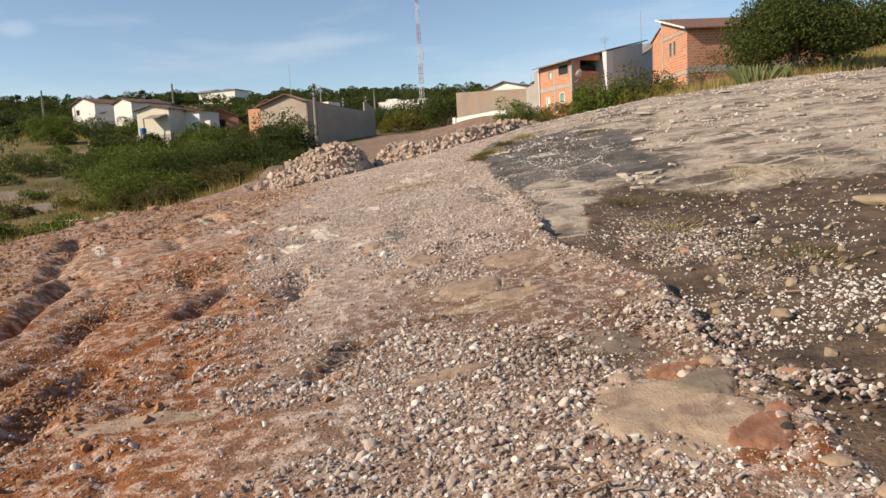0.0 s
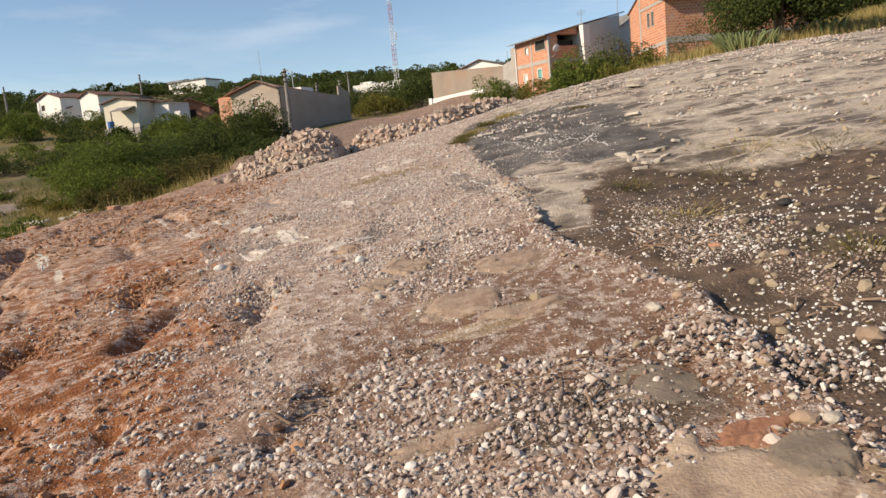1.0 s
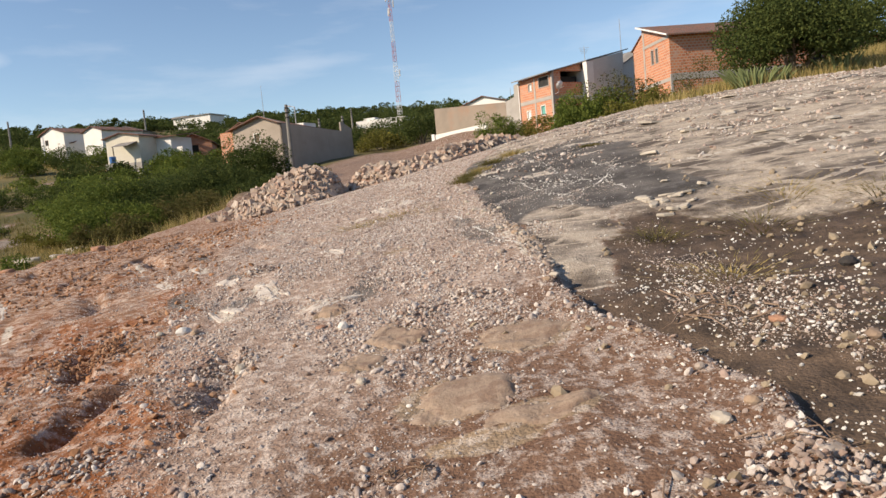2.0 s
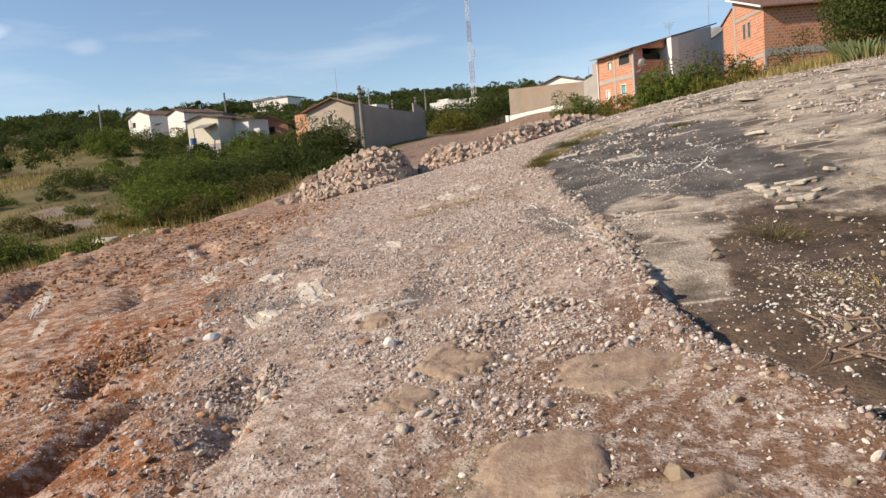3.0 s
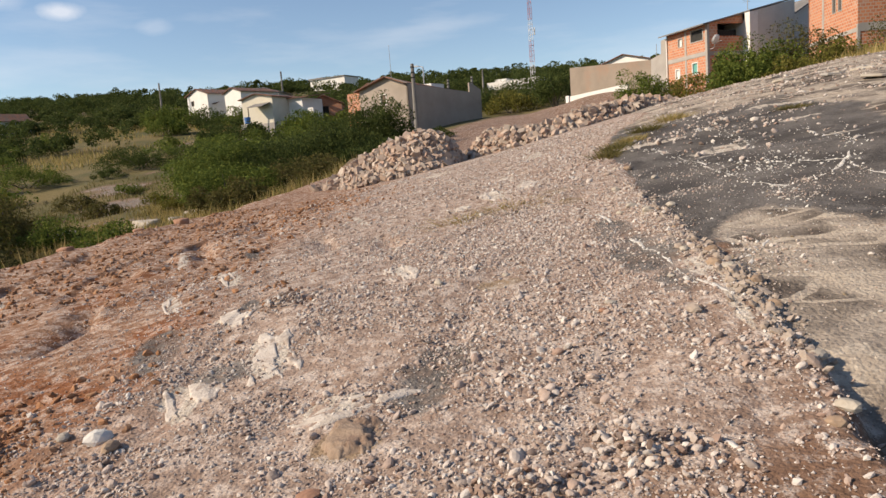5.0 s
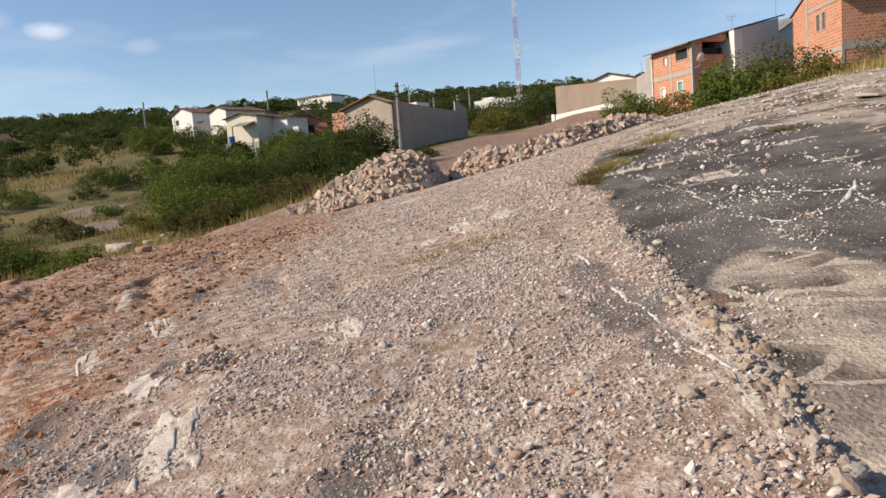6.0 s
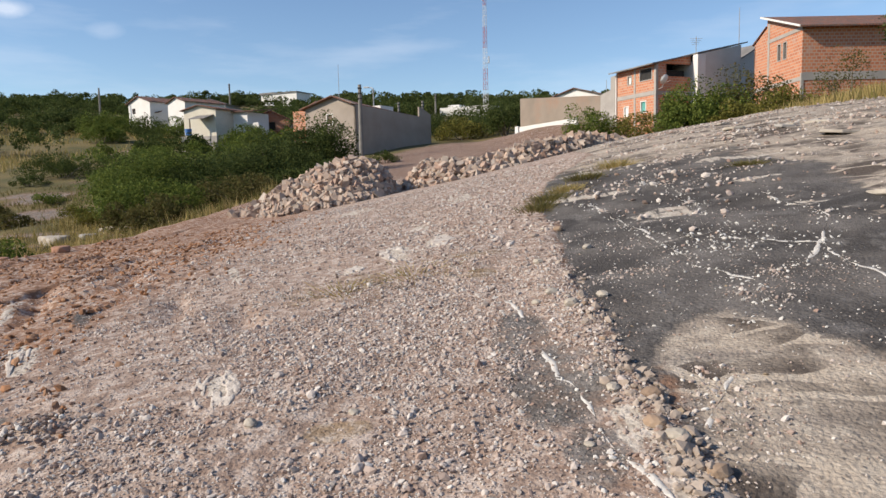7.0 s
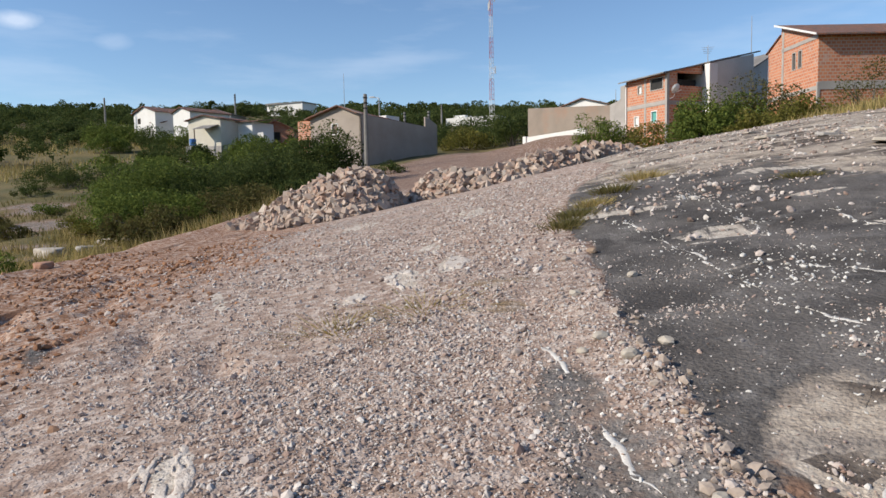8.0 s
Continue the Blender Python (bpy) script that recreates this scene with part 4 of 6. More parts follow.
bmesh.ops.create_uvsphere(bm, u_segments=20, v_segments=10, radius=0.44)
bmesh.ops.delete(bm, geom=[v for v in bm.verts if v.co.z > -0.25], context="VERTS")
bm.transform(Matrix.Translation((0.25, 0, 0.25)) @ Matrix.Rotation(radians(-60), 4, "Y") @ Matrix.Translation((0, 0, 0.32)))
bmesh.ops.solidify(bm, geom=bm.faces[:], thickness=0.02)
part("reflector", bm, M_STEEL_WHITE, dish)
bm = bmesh.new()
tube(bm, [(-0.3, 0, -0.35), (0.05, 0, -0.3), (0.2, 0, 0.1)], [0.025] * 3, 6)
part("bracket", bm, M_STEEL, dish)
bm = bmesh.new()
tube(bm, [(0.2, 0, 0.0), (0.75, 0, 0.1)], [0.015] * 2, 6)
part("feed_arm", bm, M_STEEL, dish)

# white house behind, under a dark roof
h = thing("white_house", frame_at(15.6, 66.2, 0, 0.87, 0.49), "white house with a dark sloping roof between brick houses", "house", "white houses")
walls_part("wall", h, M_WHITE, [((0, 5), (0, -1), 5, 6, ((0, 9.9), (5, 9.9))), ((0.16, 0), (1, 0), 3.8, 6, ((0, 10.0), (3.8, 12.1))), ((3.96, 0), (0, 1), 5, 6, ((0, 12.1), (5, 12.1)))])
sheet_part("roof", h, M_FIBRE, [(-0.5, -0.5, 9.85), (4.4, -0.5, 12.55), (4.4, 5.3, 12.55), (-0.5, 5.3, 9.85)], 0.12)
boxes_part("awning", h, M_WHITE, [(0.9, 2.0, -0.6, -0.01, 9.4, 9.55)])

# large brick house: x along its shaded side, y back along the lit gable
h = thing("brick_house", frame_at(17.55, 54.4, 0, 0.99, 0.13), "tall raw brick house with a clay tile roof", "house", "brick houses")
GL, BL = 6.4, 10.5
gable = ((0, 11.05), (1.8, 11.85), (1.82, 12.45), (GL, 10.98))
holes = [(GL - 3.1, GL - 2.62, 9.35, 10.5), (GL - 2.36, GL - 1.88, 9.35, 10.5)]
walls_part("wall", h, M_BRICK, [((0, GL), (0, -1), GL, 5.6, gable, 0.16, holes)], "sunlit raw brick gable wall")
side = [(5.2, 5.9, 9.3, 10.4)]
walls_part("wall", h, M_BRICK, [((0.16, 0), (1, 0), BL, 5.6, ((0, 10.95), (BL, 10.95)), 0.16, side)], "shaded raw brick side wall")
walls_part("wall", h, M_BRICK, [((BL, 0.2), (0, 1), GL - 0.2, 5.6, ((0, 10.95), (GL - 2.1, 12.4), (GL - 0.2, 11.05))), ((BL, GL), (-1, 0), BL, 5.6, ((0, 11), (BL, 11)))])
boxes_part("lintel_band", h, M_CONCRETE, [(-0.03, 0.1, 0.0, 4.5, 10.78, 11.0)])
boxes_part("base_band", h, M_CONCRETE, [(-0.03, 0.1, 0.0, GL, 7.75, 8.0), (0.1, BL, -0.03, 0.1, 7.75, 8.25)])
boxes_part("column", h, M_CONCRETE, [(-0.03, 0.1, 4.2, 4.42, 8.0, 12.1)])
boxes_part("column", h, M_CONCRETE, [(-0.035, 0.12, -0.035, 0.12, 5.6, 8.2)])
sheet_part("roof", h, M_TILES, [(-0.4, -0.5, 10.98), (BL + 0.5, -0.5, 10.98), (BL + 0.5, 4.7, 12.62), (-0.4, 4.7, 12.62)], 0.1, "red clay tile roof slope")
sheet_part("roof", h, M_TILES, [(-0.1, 4.62, 11.98), (BL + 0.2, 4.62, 11.98), (BL + 0.2, 6.6, 11.12), (-0.1, 6.6, 11.12)], 0.08, "lower red clay tile roof slope")
sheet_part("fascia", h, M_WHITE, [(-0.46, -0.5, 11.0), (-0.403, -0.5, 11.0), (-0.403, 4.7, 12.64), (-0.46, 4.7, 12.64)], 0.12)
for a, b, c, d in holes:
    window(h, (0, GL), (0, -1), a, b, c, d, M_CONCRETE)
window(h, (0.16, 0), (1, 0), *side[0], M_CONCRETE)

# third brick house up the slope behind the tree
h = thing("brick_house", frame_at(25.5, 57.0, 0, 0.97, 0.22), "low raw brick house half hidden behind a tree", "house", "brick houses")
walls_part("wall", h, M_BRICK, [((0, 6), (0, -1), 6, 6, ((0, 10.4), (6, 10.4))), ((0.16, 0), (1, 0), 11, 6, ((0, 10.4), (11, 10.4)), 0.16, [(4, 5, 8.6, 9.6)]), ((11.16, 0), (0, 1), 6, 6, ((0, 10.4), (6, 10.4)))])
sheet_part("roof", h, M_TILES, [(-0.4, -0.6, 10.35), (11.6, -0.6, 10.35), (11.6, 6.3, 12.2), (-0.4, 6.3, 12.2)], 0.1)
window(h, (0.16, 0), (1, 0), 4, 5, 8.6, 9.6, M_CONCRETE)

# grey block house beside the lane
h = thing("block_house", frame_at(-14.45, 70.0, 0, 0.43, 0.90), "grey rendered block house with a long blank side wall", "house")
A, L = 6.0, 12.3
walls_part("wall", h, M_RENDER, [((0, 0), (1, 0), 10.2, 3.0, ((0, 9.05), (10.2, 8.62)))], "long blank grey wall in shade")
walls_part("wall", h, M_RENDER, [((10.2, 0.02), (1, 0), 2.1, 3.0, ((0, 9.6), (0.3, 9.6), (2.1, 8.95))), ((12.3, 0), (0, 1), 6, 3.0, ((0, 8.9), (6, 8.9)))], "yard wall end")
walls_part("wall", h, M_RENDER, [((0, A), (0, -1), A, 3.0, ((0, 9.0), (3.7, 9.95), (A, 9.1)), 0.16, [(2.6, 3.4, 7.4, 8.4)])], "sunlit front gable")
window(h, (0, A), (0, -1), 2.6, 3.4, 7.4, 8.4, M_WHITE, M_WOOD)
sheet_part("roof", h, M_TILES, [(-0.45, 0.05, 9.12), (10.1, 0.05, 8.66), (10.1, 2.35, 9.0), (-0.45, 2.35, 10.0)], 0.1, "clay tile roof slope")
sheet_part("roof", h, M_TILES, [(-0.45, 2.35, 10.0), (10.1, 2.35, 9.0), (10.1, A + 0.4, 8.6), (-0.45, A + 0.4, 9.0)], 0.1, "clay tile roof slope")
boxes_part("lean_to", h, M_BRICK, [(0.4, 4.5, A + 0.01, A + 2.0, 3.0, 8.95)], "raw brick lean-to")
boxes_part("water_tank_housing", h, M_WHITE, [(8.2, 10.4, 3.4, 5.8, 8.6, 9.85)])

# long boundary wall with a white kerb below it
h = thing("boundary_wall", frame_at(0.2, 73.0, 0, 0.72, -0.69), "long grey rendered boundary wall stained near its foot", "wall")
walls_part("wall", h, M_YARD, [((0, 0), (1, 0), 9.0, 4.8, ((0, 9.35), (9.0, 8.68)), 0.2)])
walls_part("return_wall", h, M_CONCRETE, [((9.0, 0.01), (1, 0), 1.7, 4.8, ((0, 8.7), (1.0, 9.0), (1.02, 10.0), (1.7, 10.1)), 0.2), ((0.2, 0.2), (0, 1), 6, 4.8, ((0, 9.3), (6, 9.3)), 0.2)])
kerb = thing("kerb_wall", frame_at(-0.1, 70.9, 0, 0.79, -0.61), "low whitewashed retaining kerb in front of the wall", "wall")
bm = bmesh.new()
wall(bm, (0, 0), (1, 0), 6.2, 4.8, ((0, 6.62), (6.2, 6.98)), 0.3)
part("kerb", bm, M_WHITE, kerb)
bm = bmesh.new()
box(bm, -0.12, 0.22, -0.12, 0.3, 4.8, 6.7)
part("post", bm, M_WHITE, kerb)


def gable_house(x, y, ax, ay, width, depth, base, eave, peak, wall_mat, roof_mat, label, name="white_house", holes=(), group="white houses"):
    """Gable end of the given width along (ax, ay), running back depth metres."""
    h = thing(name, frame_at(x, y, 0, ax, ay), label, "house", group)
    walls_part("wall", h, wall_mat, [((0, 0), (1, 0), width, base, ((0, eave), (width / 2, peak), (width, eave)), 0.16, holes), ((width, 0.16), (0, 1), depth, base, ((0, eave), (depth, eave))), ((0, depth), (0, -1), depth - 0.01, base, ((0, eave), (depth, eave))), ((width, depth), (-1, 0), width, base, ((0, eave), (width / 2, peak), (width, eave)))])
    o, r = 0.35, peak + 0.12
    lo = eave + 0.12 - o * (peak - eave) / (width / 2)
    sheet_part("roof", h, roof_mat, [(-o, -o, lo), (width / 2, -o, r), (width / 2, depth + o, r), (-o, depth + o, lo)], 0.1)
    sheet_part("roof", h, roof_mat, [(width / 2, -o, r), (width + o, -o, lo), (width + o, depth + o, lo), (width / 2, depth + o, r)], 0.1)
    for a in holes:
        window(h, (0, 0), (1, 0), *a, M_WOOD)
    return h


h = gable_house(-40.6, 89.6, 0.95, -0.3, 5.0, 6.5, 5.5, 11.15, 11.65, M_CREAM, M_TILES, "cream house with a porch roof on a grey plinth", "cream_house", group="")
boxes_part("plinth", h, M_CONCRETE, [(-0.03, 5.03, -0.04, 0.5, 5.5, 8.0)])
sheet_part("porch_roof", h, M_FIBRE, [(2.2, -1.6, 10.0), (4.7, -1.6, 10.0), (4.7, -0.02, 10.5), (2.2, -0.02, 10.5)], 0.08)
boxes_part("porch_post", h, M_WOOD, [(2.3, 2.4, -1.55, -1.45, 6.5, 9.93)])
boxes_part("side_room", h, M_WHITE, [(5.01, 7.2, 3.0, 7.0, 5.5, 10.9)], "whitewashed side room")
boxes_part("door", h, M_WHITE, [(7.6, 8.5, 3.4, 3.5, 6.0, 9.6)])
sheet_part("side_roof", h, M_TILES, [(5.0, 2.6, 11.0), (8.4, 2.6, 11.0), (8.4, 7.3, 11.6), (5.0, 7.3, 11.6)], 0.1)
tank = thing("water_drum", Matrix.Translation((-38.6, 86.6, 7.6)), "blue plastic water drum on a stand by the cream house", "drum")
bm = bmesh.new()
bmesh.ops.create_cone(bm, cap_ends=True, segments=20, radius1=0.36, radius2=0.4, depth=0.8)
bmesh.ops.bevel(bm, geom=bm.edges[:], offset=0.03, segments=1, affect="EDGES")
bm.transform(Matrix.Translation((0, 0, 0.75)))
part("drum", bm, M_BLUE, tank)
bm = bmesh.new()
box(bm, -0.6, 0.6, -0.6, 0.6, -1.6, 0.24)
part("stand", bm, M_CONCRETE, tank)
h = gable_house(-34.2, 95.2, 0.97, 0.2, 4.6, 6, 6, 10.4, 11.5, M_BRICK, M_TILES, "low raw brick house with a white door", "brick_house", group="brick houses", holes=[(2.0, 2.9, 9.0, 10.1)])
gable_house(-65.4, 119.2, 0.87, -0.5, 6.5, 7, 10, 15.9, 16.9, M_WHITE, M_TILES, "white gabled house with a small canopy on the hillside", holes=[(1.2, 2.1, 14.2, 15.1)])
canopy = thing("canopy", Matrix.Translation((-60.6, 117.2, 14.2)), "small tiled canopy over a doorway", "canopy")
bm = bmesh.new()
slab_between(bm, (-0.6, -0.6, 0), (1.9, -0.6, 0), (1.9, 0.7, 0.4), (-0.6, 0.7, 0.4), 0.1)
unwrap(bm)
part("roof", bm, M_TILES, canopy)
gable_house(-55.2, 113.2, 0.87, -0.5, 4.6, 7, 9, 15.1, 15.8, M_WHITE, M_TILES, "white gabled house with a bare front on the hillside")
gable_house(-54.5, 121.0, 1, 0.05, 5.2, 7, 10, 15.7, 16.5, M_CONCRETE, M_FIBRE, "grey house with a sheet roof on the hillside", "grey_house", group="")
gable_house(-24.5, 84.0, 0.95, -0.3, 5.5, 7, 5, 9.6, 10.9, M_BRICK, M_TILES, "raw brick house with a tile roof behind the trees", "brick_house", group="brick houses")
gable_house(-118.0, 110.0, 0.87, -0.5, 5.5, 6, 8, 14.2, 15.4, M_WHITE, M_TILES, "white house with a red roof far down the hill")
gable_house(-111.0, 109.0, 1, 0.0, 6.5, 6, 8, 13.9, 14.7, M_CONCRETE, M_TILES, "grey house with a tile roof far down the hill", "grey_house", group="")
gable_house(-99.8, 110.0, 0.87, -0.5, 3.6, 7, 8, 14.0, 15.2, M_WHITE, M_TILES, "white gabled house far down the hill", holes=[(1.5, 2.2, 12.4, 13.4)])
gable_house(3.8, 96.5, 0.87, -0.5, 6.4, 8, 7, 11.9, 12.8, M_WHITE, M_TILES, "white gable of a house behind the boundary wall")
h = thing("white_building", frame_at(-16.2, 146.5, 0, 0.94, -0.34), "long low white building below the radio mast", "building")
boxes_part("wall", h, M_WHITE, [(0, 11, 0, 6, 10, 16.4)])
boxes_part("parapet", h, M_WHITE, [(1.5, 4.0, 0.5, 5, 16.4, 16.9)])
boxes_part("window", h, M_DARK, [(8.0, 8.8, -0.03, 0.1, 15.6, 16.3)])
h = thing("white_building", frame_at(-70.5, 192, 0, 0.94, -0.34), "flat white building on the crest of the hill", "building")
boxes_part("wall", h, M_WHITE, [(0, 12, 0, 6, 20, 26.2)])
boxes_part("roof", h, M_FIBRE, [(-0.3, 4.8, -0.3, 6.3, 26.21, 26.7), (4.8, 12.3, -0.3, 6.3, 26.21, 26.45)])


# ---- poles and the mast ----
def power_pole(x, y, z0, z1, label, arms=True, lean=0.0):
    p = thing("power_pole", Matrix.Translation((x, y, ground_z(x, y) - 0.3)), label, "pole", "power poles")
    z0, z1 = 0, z1 - p.location.z
    bm = bmesh.new()
    tube(bm, [(0, 0, z0), (lean, 0, z1)], [0.21, 0.13], 10)
    part("shaft", bm, M_POLE, p)
    if arms:
        for dz in (0.35, 0.75, 1.15):
            bm = bmesh.new()
            box(bm, lean - 0.14, lean + 0.14, -0.14, 0.14, z1 - dz, z1 - dz + 0.14)
            bmesh.ops.bevel(bm, geom=bm.edges[:], offset=0.02, segments=1, affect="EDGES")
            part("insulator", bm, M_DARK, p, "dark insulator block")
    return p


power_pole(-12.04, 62.0, 3, 9.6, "weathered concrete power pole with stacked insulators", True, 0.0)
power_pole(-69.1, 117.0, 11, 18.5, "thin pole on the grassy hillside", False)
power_pole(-52.3, 130.0, 15, 20.3, "thin pole behind the white houses")
power_pole(-16.2, 140, 14, 18.3, "pole with a crossbar beside the white building")
power_pole(-11.0, 88, 6, 11.2, "thin pole behind the grey block house")
power_pole(-14.5, 92, 6, 11.6, "thin pole behind the grey block house")
lamp = thing("street_lamp", Matrix.Translation((-15.8, 84.0, ground_z(-15.8, 84.0))), "thin street lamp with a short arm behind the grey house", "lamp")
lamp_top = 12.3 - lamp.location.z
bm = bmesh.new()
tube(bm, [(0, 0, -0.2), (0, 0, lamp_top)], [0.09, 0.06], 8)
part("post", bm, M_STEEL, lamp)
bm = bmesh.new()
tube(bm, [(0, 0, lamp_top - 0.05), (-0.5, 0, lamp_top + 0.1)], [0.05, 0.04], 6)
box(bm, -1.05, -0.5, -0.15, 0.15, lamp_top + 0.03, lamp_top + 0.16)
part("lamp_head", bm, M_STEEL_WHITE, lamp)

mast = thing("radio_mast", Matrix.Translation((-7.3, 149.8, 12.0)), "slender red and white lattice radio mast", "mast")
TOP, FOOT, HEAD = 32.8, 0.6, 0.3
bands = 8
for k in range(bands):
    z0, z1 = TOP * k / bands, TOP * (k + 1) / bands
    bm = bmesh.new()
    steps = 4
    for s in range(steps):
        a, b = z0 + (z1 - z0) * s / steps, z0 + (z1 - z0) * (s + 1) / steps
        ra, rb = np.interp([a, b], [0, TOP], [FOOT, HEAD])
        ca = [(ra * math.cos(q), ra * math.sin(q), a) for q in (0.5, 2.6, 4.7)]
        cb = [(rb * math.cos(q), rb * math.sin(q), b) for q in (0.5, 2.6, 4.7)]
        for i in range(3):
            j = (i + 1) % 3
            tube(bm, [ca[i], cb[i]], [0.038, 0.038], 5)
            tube(bm, [ca[i], cb[j]], [0.02, 0.02], 4)
            tube(bm, [ca[i], ca[j]], [0.03, 0.03], 4)
    part("lattice_section", bm, (M_STEEL_RED, M_STEEL_WHITE)[k % 2], mast)
for z, q in ((28.0, 0.3), (26.4, 2.2), (26.4, 4.4), (29.2, 3.4), (14.0, 0.2)):
    bm = bmesh.new()
    box(bm, -0.14, 0.14, -0.14, 0.14, -0.7, 0.7)
    bmesh.ops.bevel(bm, geom=bm.edges[:], offset=0.04, segments=2, affect="EDGES")
    bm.transform(Matrix.Translation((0.75 * math.cos(q), 0.75 * math.sin(q), z)))
    part("antenna_panel", bm, M_STEEL_WHITE, mast)
bm = bmesh.new()
tube(bm, [(0, 0, TOP), (0, 0, TOP + 1.6)], [0.03, 0.015], 6)
part("lightning_rod", bm, M_STEEL, mast)


def antenna(x, y, z0, z1, label):
    a = thing("antenna", Matrix.Translation((x, y, z0)), label, "antenna", "roof aerials")
    bm = bmesh.new()
    tube(bm, [(0, 0, -0.4), (0, 0, z1 - z0)], [0.03, 0.02], 6)
    part("rod", bm, M_STEEL, a)
    for k in range(4):
        bm = bmesh.new()
        w = 0.45 - 0.07 * k
        tube(bm, [(-w, 0.1 * k, z1 - z0 - 0.15 - 0.12 * k), (w, 0.1 * k, z1 - z0 - 0.15 - 0.12 * k)], [0.014, 0.014], 4)
        part("element", bm, M_STEEL, a)


antenna(13.4, 63.6, 11.1, 12.4, "spiky roof aerial on the brick house")
for ax, ay, b0, b1 in ((17.3, 66.5, 11.0, 15.0), (-16.8, 73.5, 9.5, 13.2), (7.6, 70.5, 9.0, 10.4)):
    rod = thing("whip_antenna", Matrix.Translation((ax, ay, b0)), "thin whip aerial above the roofs", "antenna", "whip aerials")
    bm = bmesh.new()
    tube(bm, [(0, 0, -0.3), (0, 0, b1 - b0)], [0.035, 0.02], 6)
    part("rod", bm, M_STEEL, rod)


# ---- plants ----
def leaf_cloud(n, centre, radii, size, g, shell=0.55):
    """Leaf quads in an ellipsoid's outer shell: corner arrays (n, 4, 3)."""
    d = g.normal(size=(n, 3))
    d /= np.linalg.norm(d, axis=1)[:, None]
    r = shell + (1 - shell) * g.uniform(size=(n, 1)) ** 0.6
    p = d * r * radii + centre
    q = turns(n, g)
    s = size * g.uniform(0.6, 1.5, (n, 1))
    u, v = q[:, 0] * s, q[:, 1] * s * 0.55
    return np.stack([p - u, p - v * 0.9, p + u, p + v], 1)


def crown_mesh(name, quads, mat):
    n = len(quads)
    return mesh_from(name, quads.reshape(-1, 3), np.arange(n * 4).reshape(n, 4), mat)


def lobes(w, d, h, count, g, base=0.15):
    """Random overlapping clumps that fill a crown of that size."""
    out = []
    for _ in range(count):
        a, r = g.uniform(0, 2 * math.pi), math.sqrt(g.uniform(0.0, 0.85))
        x, y = 0.5 * w * r * math.cos(a), 0.5 * d * r * math.sin(a)
        room = math.sqrt(max(0.05, 1 - r * r))
        z = h * (base + (0.80 - base) * g.uniform(0.15, 1.0) * room)
        s = g.uniform(0.13, 0.24) * min(w, 1.6 * h)
        out.append(((x, y, z - 0.25 * s), (s * g.uniform(0.8, 1.3), s * g.uniform(0.8, 1.3), s * g.uniform(0.55, 0.9))))
    return out


def bush(x, y, w, d, h, mat, label, leaves=3200, size=0.13, clumps=26, name="bush", category="bush", group="", z=None, stems=5, base=0.12, shell=0.5):
    g = np.random.default_rng(int(abs(x * 131 + y * 71)) + 3)
    z = ground_z(x, y) if z is None else z
    ob = thing(name, Matrix.Translation((x, y, z)), label, category, group)
    ls = lobes(w, d, h, clumps, g, base)
    fit_z = h / max(c[2] + 0.85 * r[2] for c, r in ls)
    ls = [((c[0], c[1], c[2] * fit_z), (r[0], r[1], r[2] * fit_z)) for c, r in ls]
    bm = bmesh.new()
    for k in range(stems):
        c = ls[k % len(ls)][0]
        mid = (c[0] * 0.35 + g.normal(0, 0.1), c[1] * 0.35 + g.normal(0, 0.1), c[2] * 0.5)
        r = 0.012 * h + 0.02
        tube(bm, [(g.normal(0, 0.1), g.normal(0, 0.1), -0.25), mid, c], [r * 1.5, r, r * 0.35], 6)
    part("trunk" if name == "tree" else "stem", bm, M_BARK, ob)
    per = max(20, leaves // clumps)
    quads = np.concatenate([leaf_cloud(per, c, r, size, g, shell) for c, r in ls])
    quads = quads[quads[:, :, 2].min(1) > -0.1]
    part_mesh("crown", crown_mesh("crown", quads, mat), ob)
    return ob


